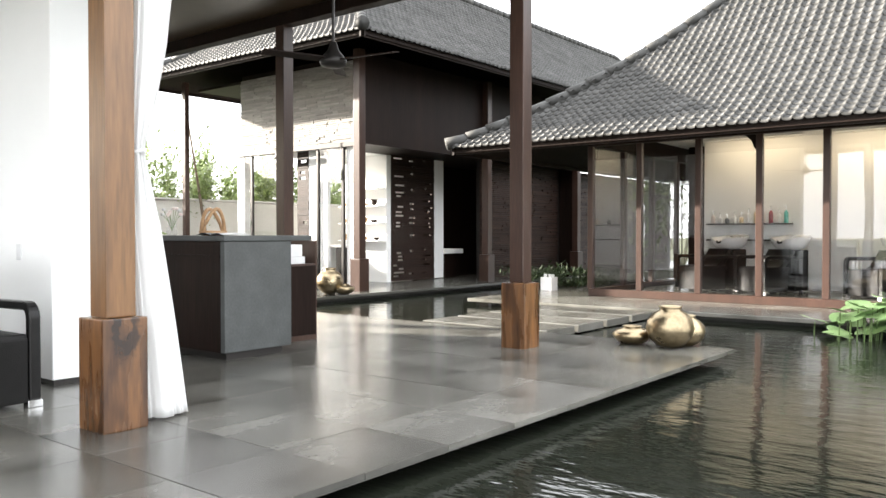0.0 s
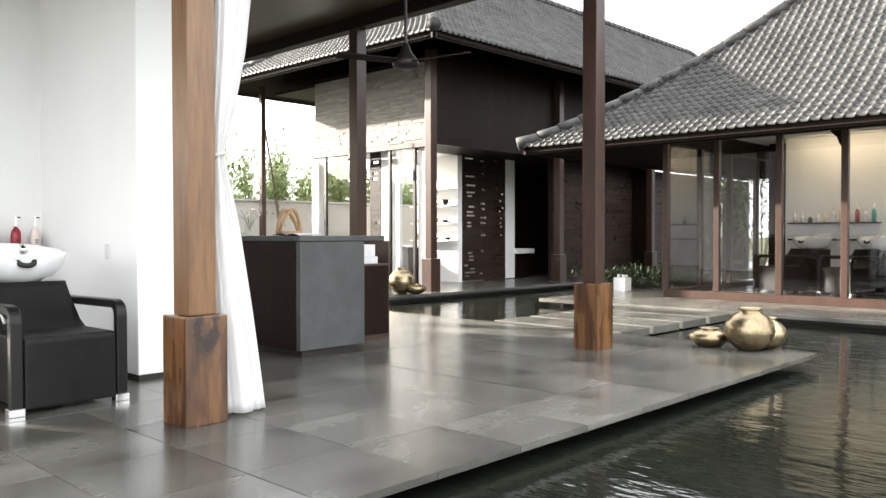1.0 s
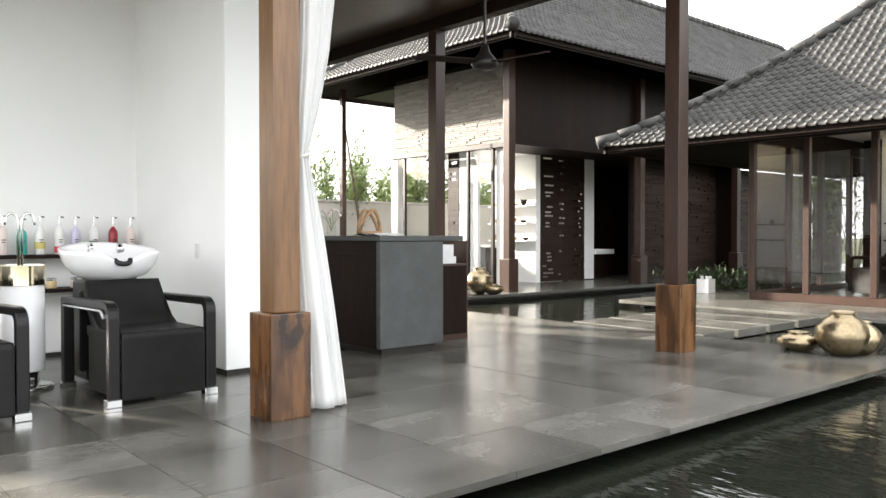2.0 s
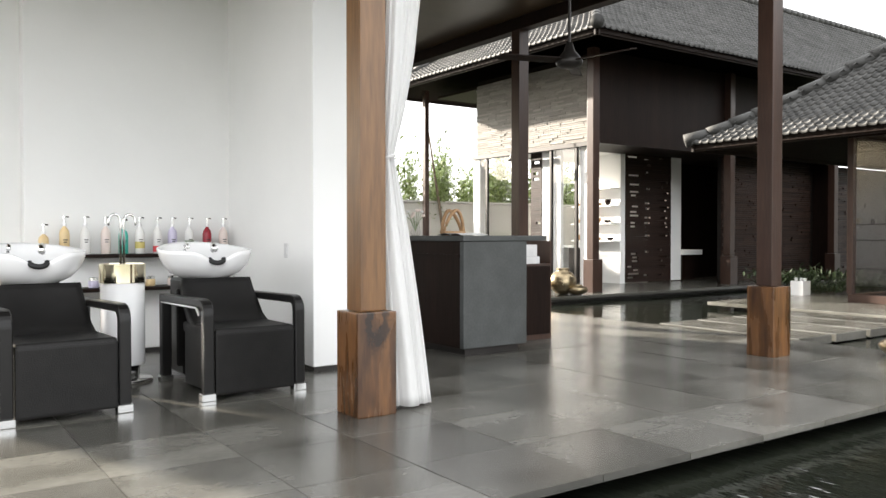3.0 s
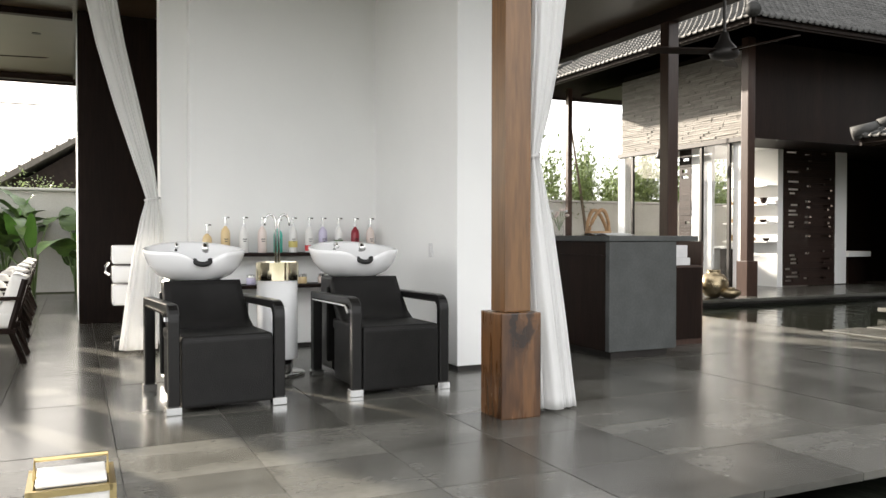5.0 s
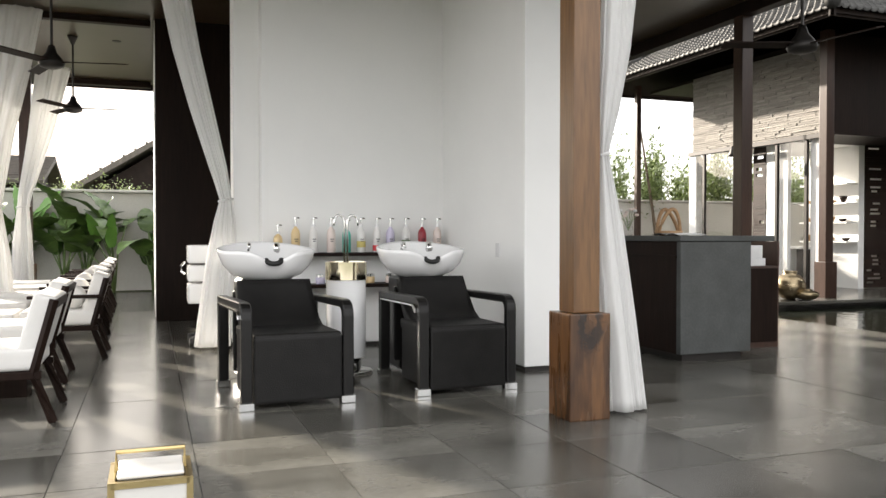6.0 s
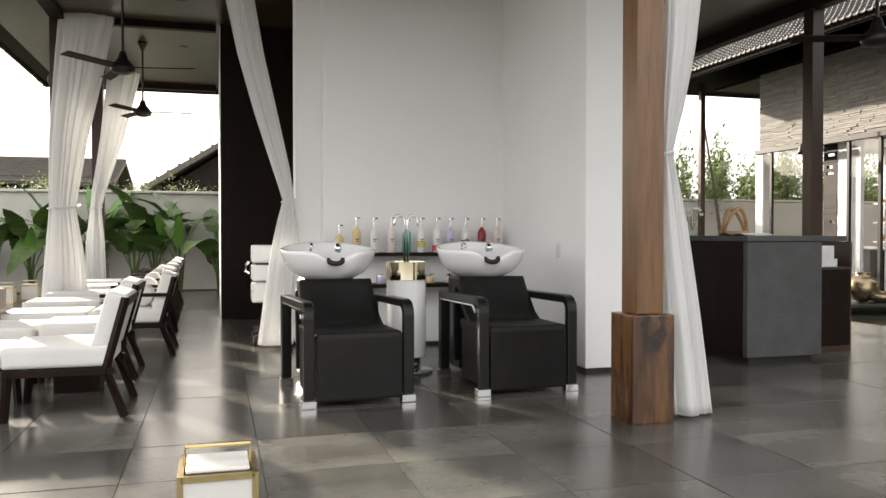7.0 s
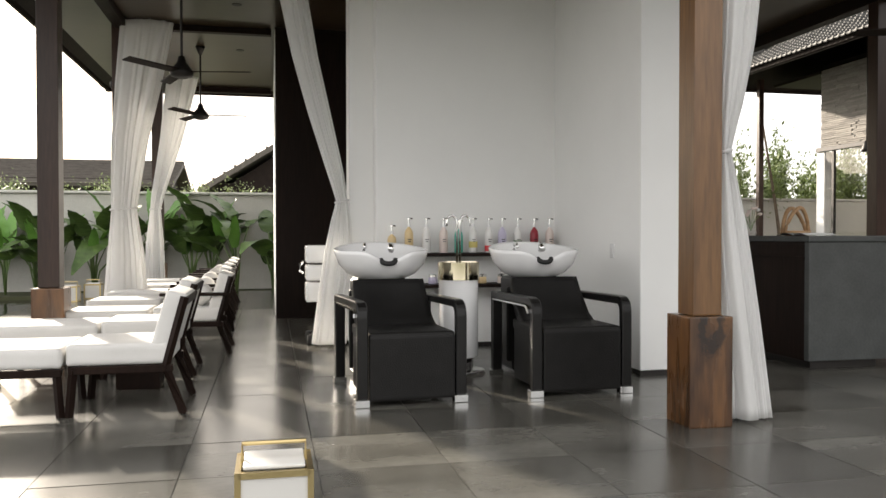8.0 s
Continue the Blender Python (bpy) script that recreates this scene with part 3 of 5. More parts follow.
# ---- garden wall and what stands behind it ----
structure("garden_wall", box(-18.3, -30, -0.3, -18.0, 34, 1.98, 0.02), M_GARDENWALL, "pale painted garden wall with water stains", "wall")
structure("garden_wall_coping", box(-18.36, -30, 1.985, -17.94, 34, 2.04, 0.01), M_GARDENWALL, "flat coping of the garden wall", "wall")


# ---- curtains ----
def curtain(name_at, rows, along, label, folds=11, tie=None):
    """A gathered curtain: rows of (z, centre along, half width, half depth); along: the way in which it spreads."""
    ob = thing("curtain", name_at, label, "curtain", "white curtains")
    n, sub = 120, 60
    zs = [r[0] for r in rows]
    bm = bmesh.new()
    rings = []
    ux, uy = math.cos(radians(along)), math.sin(radians(along))
    for k in range(sub + 1):
        z = zs[0] + (zs[-1] - zs[0]) * k / sub
        c, w, d = (float(np.interp(z, zs, [r[i] for r in rows])) for i in (1, 2, 3))
        ring = []
        for i in range(n):
            a = 2 * math.pi * i / n
            b2 = a + 0.22 * math.sin(2 * a + 0.7) + 0.12 * math.sin(5 * a + 0.5 * z)
            wave = math.sin(folds * b2 + 0.7 * math.sin(1.6 * z + a)) * (0.75 + 0.5 * math.sin(3 * a + 2 + 0.6 * z)) + 0.4 * math.sin(round(folds * 2.3) * b2 + 1.7 + 0.4 * z)
            su = c + w * math.cos(a) * (1 + 0.03 * wave)
            sv = (d + min(0.3 * d + 0.005, 0.024) * wave) * math.sin(a) + 0.012 * math.sin(5 * math.cos(a) + z)
            ring.append(bm.verts.new((su * ux - sv * uy, su * uy + sv * ux, z)))
        rings.append(ring)
    for a, c in zip(rings, rings[1:]):
        for i in range(n):
            bm.faces.new((a[i], a[(i + 1) % n], c[(i + 1) % n], c[i]))
    bm.faces.new(rings[0][::-1])
    bm.faces.new(rings[-1])
    part("cloth", bm, M_LINEN, ob, smooth=True)
    if tie:
        z, c, w, d = tie
        bm = bmesh.new()
        ring = [(c * ux + w * math.cos(q) * ux - d * math.sin(q) * uy, c * uy + w * math.cos(q) * uy + d * math.sin(q) * ux, z + 0.012 * math.cos(q)) for q in (2 * math.pi * k / 20 for k in range(21))]
        part("tie_band", tube(ring, 0.013, 6, bm), M_LINEN, ob, "narrow white tie-back band", smooth=True)
    return ob


curtain((-4.30, 2.50, 0), [(0.02, 0.205, 0.13, 0.07), (0.62, 0.14, 0.108, 0.06), (1.16, 0.075, 0.085, 0.05), (1.45, 0.045, 0.05, 0.04), (1.59, 0.03, 0.034, 0.033), (1.72, 0.045, 0.05, 0.04), (1.87, 0.07, 0.07, 0.045), (2.23, 0.12, 0.10, 0.055), (2.6, 0.15, 0.12, 0.06), (3.83, 0.24, 0.16, 0.07)], 90,
        "sheer white curtain tied back against the oiled post", 9, tie=(1.59, 0.03, 0.04, 0.04))
curtain((-7.86, 0.40, 0), [(0.05, 0.08, 0.165, 0.09), (0.5, 0.13, 0.155, 0.085), (0.92, 0.175, 0.14, 0.08), (1.25, 0.20, 0.095, 0.065), (1.43, 0.21, 0.055, 0.05), (1.55, 0.185, 0.065, 0.052), (1.74, 0.14, 0.082, 0.055), (2.28, -0.005, 0.108, 0.06), (2.82, -0.14, 0.122, 0.06), (3.35, -0.24, 0.132, 0.06), (3.83, -0.32, 0.15, 0.07)], 90,
        "sheer white curtain swept aside to the white pier", tie=(1.43, 0.21, 0.062, 0.06))
curtain((-10.85, -1.85, 0), [(0.03, -0.03, 0.285, 0.12), (0.18, -0.025, 0.275, 0.12), (0.87, -0.02, 0.22, 0.11), (1.30, -0.035, 0.165, 0.09), (1.44, -0.04, 0.15, 0.085), (1.6, -0.03, 0.165, 0.09), (2.3, 0.035, 0.215, 0.10), (3.03, 0.145, 0.275, 0.11), (3.83, 0.26, 0.315, 0.12)], 90,
        "full white curtain tied round a dark post beside the loungers", 15, tie=(1.44, -0.04, 0.165, 0.098))
curtain((-14.3, -1.85, 0), [(0.03, -0.14, 0.18, 0.11), (0.31, -0.14, 0.17, 0.11), (0.98, -0.135, 0.145, 0.10), (1.4, -0.125, 0.10, 0.075), (1.55, -0.12, 0.085, 0.065), (1.75, -0.09, 0.10, 0.075), (2.7, 0.135, 0.175, 0.10), (3.69, 0.315, 0.245, 0.12), (3.80, 0.33, 0.25, 0.12)], 90,
        "white curtain tied back at the far end of the platform", tie=(1.55, -0.12, 0.095, 0.075))


# ---- backwash chairs ----
def wash_chair(at, turn=0):
    """A shampoo unit that faces +x: arms, seat box, reclined back and a ceramic basin on its frame behind."""
    ob = thing("wash_chair", at, "black leather shampoo chair with looped arms and white ceramic basin", "salon chair", "shampoo chairs", turn)
    for s in (-1, 1):
        y = s * 0.33
        r = 0.10
        out = [(0.0, 0.05), (0.0, 0.675 - r)] + [(-r + r * math.cos(a), 0.675 - r + r * math.sin(a)) for a in (math.pi / 8 * k for k in range(1, 5))] + [(-0.95, 0.662), (-0.95, 0.05)]
        inn = [(-0.87, 0.05), (-0.87, 0.612), (-0.12, 0.622)] + [(-0.06 - 0.05 + 0.05 * math.cos(a), 0.57 + 0.05 * math.sin(a)) for a in (math.pi / 3, math.pi / 6, 0)] + [(-0.058, 0.05)]
        bm = slab(out + inn, 0.07, 0.007)
        bm.transform(Matrix.Translation((0, y, 0)))
        part("arm", bm, M_ARM, ob)
        bm = slab([(x - 0.003, z) for x, z in inn[1:-1]] + [(-0.078, 0.565), (-0.13, 0.610), (-0.86, 0.602)], 0.03)
        bm.transform(Matrix.Translation((0, y + s * 0.033, 0)))
        part("arm_trim", bm, M_CHROME, ob, "thin chrome inner edge of the arm")
        for x in (-0.036, -0.91):
            part("foot", box(x - 0.036, y - 0.047, 0.0, x + 0.036, y + 0.047, 0.052, 0.004), M_CHROME, ob, "square polished metal foot")
    part("seat", box(-0.66, -0.285, 0.40, -0.008, 0.285, 0.475, 0.028, seg=3), M_LEATHER, ob, smooth=True)
    part("front_panel", box(-0.62, -0.285, 0.035, -0.004, 0.285, 0.452, 0.016, seg=2), M_LEATHER, ob)
    bm = bmesh.new()
    rows = []
    prof = [(-0.34, 0.46), (-0.45, 0.475), (-0.53, 0.52), (-0.60, 0.60), (-0.66, 0.665), (-0.71, 0.74), (-0.735, 0.78)]
    for k, (x, z) in enumerate(prof):
        w = 0.28 - 0.018 * k / (len(prof) - 1)
        rows.append([bm.verts.new((x + 0.012 * math.cos(math.pi * j / 12 * 2) - 0.02 * math.sin(math.pi * j / 12), -w + 2 * w * j / 12, z)) for j in range(13)])
    back = [[bm.verts.new((q.co.x - 0.09, q.co.y, q.co.z - 0.03)) for q in r] for r in rows]
    for grid, flip in ((rows, False), (back, True)):
        for a, c in zip(grid, grid[1:]):
            for j in range(12):
                q = (a[j], a[j + 1], c[j + 1], c[j])
                bm.faces.new(q[::-1] if flip else q)
    for a, c in ((rows[0], back[0]), (back[-1], rows[-1])):
        for j in range(12):
            bm.faces.new((c[j], c[j + 1], a[j + 1], a[j]))
    for j in (0, 12):
        for k in range(len(prof) - 1):
            q = (rows[k][j], rows[k + 1][j], back[k + 1][j], back[k][j])
            bm.faces.new(q if j == 0 else q[::-1])
    bmesh.ops.recalc_face_normals(bm, faces=bm.faces)
    part("backrest", bm, M_LEATHER, ob, "reclined black leather back", smooth=True)
    part("pedestal", box(-1.22, -0.2, 0.03, -0.90, 0.2, 0.77, 0.02), M_ARM, ob, "black pedestal under the basin")
    part("side_frame", box(-0.875, -0.27, 0.12, -0.83, 0.27, 0.70, 0.01), M_ARM, ob)
    thing_basin(ob)
    return ob


def thing_basin(ob):
    """The ceramic bowl with its neck notch, and its tap, spray and drain."""
    n, bm = 48, bmesh.new()
    rings = []
    def rim(a):
        front = math.exp(-((math.atan2(math.sin(a), math.cos(a))) / 0.34) ** 2)
        return front
    for r, z, inner in ((0.46, 0.0, 0), (0.72, 0.04, 0), (0.90, 0.10, 0), (0.985, 0.17, 0), (1.0, 0.195, 0), (0.965, 0.20, 1), (0.90, 0.185, 1), (0.80, 0.13, 1), (0.62, 0.07, 1), (0.30, 0.045, 1), (0.06, 0.04, 1)):
        ring = []
        for k in range(n):
            a = 2 * math.pi * k / n
            f = rim(a)
            rr = r * (1 - 0.22 * f * (0.3 + r if r > 0.5 else 0))
            x = -0.98 + rr * 0.335 * math.cos(a)
            y = rr * 0.36 * math.sin(a)
            lift = -0.022 * (abs(math.sin(a)) ** 2) * (r > 0.75) - 0.095 * f * max(0, min(1, (z - 0.05) / 0.12))
            ring.append(bm.verts.new((x, y, 0.765 + z * 1.12 + lift + 0.06 * (0.5 - 0.5 * math.cos(a)) * (r > 0.75))))
        rings.append(ring)
    for a, c in zip(rings, rings[1:]):
        for k in range(n):
            bm.faces.new((a[k], a[(k + 1) % n], c[(k + 1) % n], c[k]))
    bm.faces.new(rings[0][::-1])
    bm.faces.new(rings[-1])
    b = part("basin", bm, M_CERAMIC, ob, "glossy white ceramic shampoo basin", smooth=True)
    part("neck_rest", neck_rest(), M_RUBBER, b, "black rubber neck rest", smooth=True)
    part("tap", tube([(-1.16, -0.10, 0.98), (-1.15, -0.10, 1.02), (-1.12, -0.10, 1.035), (-1.06, -0.11, 1.03), (-1.02, -0.12, 1.005)], 0.013, 8), M_CHROME, b, "small chrome tap", smooth=True)
    part("spray_head", tube([(-1.14, 0.12, 0.97), (-1.10, 0.11, 1.03), (-1.02, 0.085, 1.025), (-0.95, 0.07, 0.99)], 0.015, 8, r_end=0.024), M_CHROME, b, "chrome hand spray", smooth=True)
    part("drain", drain(), M_CHROME, b)
    return b


def neck_rest():
    bm = bmesh.new()
    pts = [(-0.735 + 0.03 * math.cos(a), 0.056 * math.sin(a), 0.893 + 0.03 * (1 - math.cos(a))) for a in (math.pi * (k / 10 - 0.5) for k in range(11))]
    return tube(pts, 0.019, 10, bm)


def drain():
    bm = lathe([(0.03, 0.0), (0.032, 0.005), (0.012, 0.008)], 14)
    bm.transform(Matrix.Translation((-0.98, 0, 0.845)))
    return bm


chair = wash_chair((-5.128, 0.828, 0), 4.4)
copy_thing(chair, pose(-5.183, 2.017, 0, 0, 0, 1.7))

# ---- loungers ----
def lounger(at, turn=0, arms=True, bolster=True):
    """A low armchair with a reclined back that faces -y."""
    ob = thing("lounge_chair", at, "low dark timber lounge chair with white cushions" + (" and round bolster" if bolster else ""), "lounge chair", "lounge chairs", turn)
    for s in (-1, 1):
        x = s * 0.30
        part("front_leg", tube([(x, -0.60, 0.0), (x, -0.575, 0.29)], 0.026, 4), M_DARKWOOD, ob)
        part("rear_leg", tube([(x, 0.06, 0.0), (x, -0.045, 0.29), (x, 0.07, 0.72)], 0.026, 4), M_DARKWOOD, ob)
        part("side_rail", box(x - 0.02, -0.60, 0.26, x + 0.02, 0.0, 0.305, 0.004), M_DARKWOOD, ob)
        if arms:
            part("armrest", box(x - 0.035, -0.56, 0.545, x + 0.035, 0.04, 0.575, 0.006), M_DARKWOOD, ob)
            part("arm_post", tube([(x, -0.53, 0.29), (x, -0.50, 0.55)], 0.02, 4), M_DARKWOOD, ob)
    part("front_rail", box(-0.30, -0.605, 0.26, 0.30, -0.565, 0.305), M_DARKWOOD, ob)
    part("back_rail", box(-0.30, 0.045, 0.67, 0.30, 0.085, 0.72), M_DARKWOOD, ob)
    part("seat_cushion", box(-0.30, -0.62, 0.307, 0.30, -0.02, 0.44, 0.045, seg=4), M_CUSHION, ob, smooth=True)
    bm = box(-0.29, -0.07, 0.0, 0.29, 0.06, 0.36, 0.045, seg=4)
    bm.transform(Matrix.Translation((0, -0.07, 0.40)) @ Matrix.Rotation(radians(-16), 4, "X"))
    part("back_cushion", bm, M_CUSHION, ob, smooth=True)
    if bolster:
        bm = lathe([(0.02, -0.14), (0.085, -0.135), (0.10, -0.10), (0.10, 0.10), (0.085, 0.135), (0.02, 0.14)], 18)
        bm.transform(Matrix.Translation((0, -0.22, 0.54)) @ Matrix.Rotation(radians(90), 4, "Y"))
        part("bolster", bm, M_CUSHION, ob, "round white bolster cushion", smooth=True)
    return ob


def ottoman(at, turn=0, long=0.72):
    ob = thing("ottoman", at, "low timber footstool with a thick white canvas cushion", "ottoman", "ottomans", turn)
    for s in (-1, 1):
        for q in (0.03, long - 0.03):
            part("leg", tube([(s * 0.29, -q - (0.02 if q > 0.1 else -0.02), 0.0), (s * 0.29, -q, 0.28)], 0.026, 4), M_DARKWOOD, ob)
        part("side_rail", box(s * 0.30 - 0.02, -long, 0.25, s * 0.30 + 0.02, 0.0, 0.295, 0.004), M_DARKWOOD, ob)
    part("cushion", box(-0.31, -long - 0.02, 0.297, 0.31, 0.0, 0.42, 0.045, seg=4), M_CUSHION, ob, smooth=True)
    return ob


def side_table(at):
    ob = thing("side_table", at, "small dark timber side table between the loungers", "side table")
    part("top", box(-0.16, -0.2, 0.17, 0.16, 0.2, 0.2, 0.005), M_DARKWOOD, ob)
    part("base", box(-0.12, -0.15, 0.0, 0.12, 0.15, 0.17), M_DARKWOOD, ob)
    return ob


for x, y, arms in ((-5.52, -0.66, False), (-6.85, -0.72, False)):
    lounger((x, y, 0), arms=arms, bolster=False)
    ottoman((x, y - 0.64, 0))
side_table((-6.2, -1.0, 0))
for x, y, turn in ((-8.0, -0.50, 0), (-9.3, -0.56, 0), (-10.6, -0.60, 0), (-11.9, -0.62, 0), (-13.2, -0.64, 0)):
    lounger((x, y, 0), turn)
    ottoman((x, y - 0.66, 0), turn)


# ---- reception counter ----
counter = thing("reception_counter", (-5.77, 4.21, 0), "reception counter with a grey stone end panel and dark timber side", "counter")
part("end_panel", box(-0.06, 0.0, 0.07, 0.0, 0.75, 1.045, 0.004), M_SLATE, counter, "honed grey stone end panel")
part("top", box(-2.3, -0.012, 1.047, 0.012, 1.0, 1.096, 0.004), M_SLATE, counter, "grey stone counter top with an overhang")
part("side_panel", box(-2.26, 0.004, 0.07, -0.062, 0.04, 1.045), M_DARKWOOD, counter, "dark timber front panel")
part("body", box(-2.26, 0.042, 0.07, -0.062, 0.745, 1.045), M_DARKWOOD, counter)
part("rail", box(-2.26, -0.006, 0.90, -0.062, 0.003, 0.925), M_DARKWOOD, counter)
part("toe_kick", box(-2.2, 0.06, 0.0, -0.06, 0.69, 0.07), M_BLACKMETAL, counter)
cab = thing("back_cabinet", (-6.28, 4.99, 0), "dark reddish timber cabinet behind the counter", "cabinet")
part("body", box(-1.7, 0.0, 0.0, 0.0, 0.76, 0.80, 0.004), M_REDWOOD, cab)
part("door", box(-0.004, 0.03, 0.06, 0.016, 0.73, 0.78, 0.003), M_DARKWOOD, cab)
part("upstand", box(-1.7, 0.74, 0.80, 0.0, 0.76, 1.04), M_REDWOOD, cab)
tray = thing("paper_stack", (-6.45, 5.2, 0.80), "stack of white papers and boxes on the cabinet", "papers")
part("box", box(-0.2, -0.12, 0.0, 0.13, 0.42, 0.075, 0.004), M_PAPER, tray)
part("sheets", box(-0.18, -0.1, 0.076, 0.11, 0.40, 0.20, 0.003), M_PAPER, tray)
mag = thing("magazine", (-6.35, 4.62, 1.096), "open magazine lying on the stone counter top", "magazine")
for s in (-1, 1):
    bm = bmesh.new()
    rows = [[bm.verts.new((s * q * 0.22, w, 0.004 + 0.018 * math.sin(math.pi * min(1, q * 1.15)) + (0.004 if up else 0))) for q in (0, 0.15, 0.35, 0.6, 0.8, 1.0)] for up in (0, 1) for w in (-0.15, 0.15)]
    for a, c in ((0, 1), (2, 3), (0, 2), (1, 3)):
        for k in range(5):
            bm.faces.new((rows[a][k], rows[a][k + 1], rows[c][k + 1], rows[c][k]))
    bmesh.ops.recalc_face_normals(bm, faces=bm.faces)
    part("page", bm, M_PAPER if s > 0 else M_SLATE, mag)


# ---- the wash recess: shelves, bottles, fountain, trolley ----
def bottle(at, colour, tall=0.33, label="", pump=True, band=None):
    ob = thing("bottle", at, label, "bottle", "hair product bottles")
    r, h = 0.042, tall - 0.09
    part("body", lathe([(r * 0.9, 0.0), (r, 0.008), (r, h * 0.72), (r * 0.85, h * 0.85), (r * 0.35, h * 0.97), (r * 0.32, h)], 18), colour, ob, smooth=True)
    part("collar", lathe([(0.017, h), (0.017, h + 0.025)], 12), M_CERAMIC if pump else M_RUBBER, ob)
    part("pump", join(tube([(0, 0, h + 0.06), (0.0, 0.012, h + 0.082), (0.012, 0.035, h + 0.078)], 0.008, 6), lathe([(0.006, h + 0.025), (0.006, h + 0.062), (0.014, h + 0.066), (0.014, h + 0.086), (0.004, h + 0.09)], 10)), M_CHROME, ob)
    if band:
        c, z0, z1 = band
        part("band", lathe([(r + 0.0015, z0), (r + 0.0015, z1)], 18), c, ob, "printed label band")
    for k in range(2):
        bm = box(r - 0.001, -0.018 + 0.004 * k, h * (0.5 - 0.08 * k), r + 0.003, 0.018 - 0.006 * k, h * (0.5 - 0.08 * k) + 0.008)
        part("print", bm, M_RUBBER, ob)
    return ob


AMBER, WHITEP, BLUSH, TEAL, LILAC, MAROON = tint("amber_plastic", (0.74, 0.56, 0.30)), tint("white_plastic", (0.80, 0.79, 0.77)), tint("blush_plastic", (0.78, 0.67, 0.62)), tint("teal_plastic", (0.04, 0.42, 0.34)), tint("lilac_plastic", (0.58, 0.54, 0.70)), tint("maroon_plastic", (0.30, 0.015, 0.03))
REDP, BLACKP, GREENP, YELLOWP = tint("red_print", (0.6, 0.04, 0.05)), tint("black_print", (0.02, 0.02, 0.02)), tint("olive_print", (0.10, 0.17, 0.07)), tint("yellow_print", (0.6, 0.5, 0.15))
shelf = tagged(new("shelf", mesh("shelf", box(-7.755, 1.04, 0.90, -7.46, 2.78, 0.932, 0.003), M_DARKWOOD)), "dark timber wall shelf in the wash recess", "shelf", "wall shelves")
shelf2 = tagged(new("shelf", mesh("shelf", box(-7.755, 1.04, 0.60, -7.46, 2.78, 0.632, 0.003), M_DARKWOOD)), "lower dark timber wall shelf in the wash recess", "shelf", "wall shelves")
for y, c, tall, band, what in (
        (1.06, AMBER, 0.27, None, "small amber pump bottle"), (1.225, AMBER, 0.34, None, "tall amber pump bottle"), (1.395, WHITEP, 0.34, None, "tall white pump bottle"),
        (1.565, BLUSH, 0.34, None, "tall blush pink pump bottle"), (1.715, TEAL, 0.32, None, "tall teal green pump bottle"), (1.86, WHITEP, 0.34, (YELLOWP, 0.05, 0.11), "white pump bottle with a yellow band"),
        (2.02, WHITEP, 0.34, (REDP, 0.015, 0.07), "white pump bottle with a red band"), (2.155, LILAC, 0.34, None, "tall lilac pump bottle"), (2.315, WHITEP, 0.34, (GREENP, 0.02, 0.12), "white pump bottle with a dark green band"),
        (2.485, MAROON, 0.34, None, "tall maroon pump bottle"), (2.645, BLUSH, 0.34, None, "pale pink pump bottle at the end")):
    bottle((-7.60, y, 0.932), c, tall, what + " on a wall shelf", band=band)
for y, c in ((1.46, LILAC), (1.95, AMBER), (2.15, BLUSH)):
    jar = thing("jar", (-7.60, y, 0.632), "small glass jar of hair product on a shelf", "jar", "product jars")
    part("body", lathe([(0.04, 0.0), (0.045, 0.01), (0.045, 0.06), (0.04, 0.066)], 16), c, jar, smooth=True)
    part("lid", lathe([(0.043, 0.066), (0.043, 0.09), (0.035, 0.094)], 16), M_CHROME, jar)
M_MIRRORBRASS = material("polished_pale_brass", (0.80, 0.73, 0.56), 0.1, 1.0, second=(0.74, 0.67, 0.5), scale=4)
col = thing("fountain_column", (-6.30, 1.405, 0), "white column with a mirrored brass collar and twin chrome spouts", "water column")
part("shaft", lathe([(0.155, 0.13), (0.158, 0.14), (0.158, 0.745)], 32), M_CERAMIC, col, smooth=True)
part("collar", lathe([(0.155, 0.745), (0.166, 0.747), (0.166, 0.885), (0.158, 0.888), (0.15, 0.86), (0.02, 0.855)], 64), M_MIRRORBRASS, col, "polished brass collar")
part("stem", lathe([(0.12, 0.02), (0.12, 0.13)], 24), M_CHROME, col)
part("base", lathe([(0.21, 0.0), (0.215, 0.004), (0.215, 0.02), (0.20, 0.026)], 32), M_CHROME, col, "mirrored round base plate", smooth=True)
for s in (-1, 1):
    arc = [(0, s * 0.012, 0.855), (0, s * 0.012, 1.20)] + [(0, s * (0.012 + 0.042 - 0.042 * math.cos(a)), 1.20 + 0.06 * math.sin(a)) for a in (math.pi / 8 * k for k in range(1, 9))] + [(0, s * 0.098, 1.175)]
    part("spout", tube(arc, 0.009, 8), M_CHROME, col, "hooked chrome spout", smooth=True)
trolley = thing("salon_trolley", (-8.42, 0.47, 0), "white plastic salon trolley on black castors", "trolley")
for z0, z1 in ((0.42, 0.62), (0.64, 0.80), (0.82, 1.0)):
    part("drawer", box(-0.16, -0.19, z0, 0.16, 0.19, z1, 0.03, seg=3), M_CERAMIC, trolley, smooth=True)
part("handle", tube([(0.10, -0.22, 0.83), (0.16, -0.25, 0.80), (0.16, -0.25, 0.74), (0.10, -0.22, 0.72)], 0.012, 8), M_CHROME, trolley)
part("stem", box(-0.05, -0.05, 0.1, 0.05, 0.05, 0.42), M_CERAMIC, trolley)
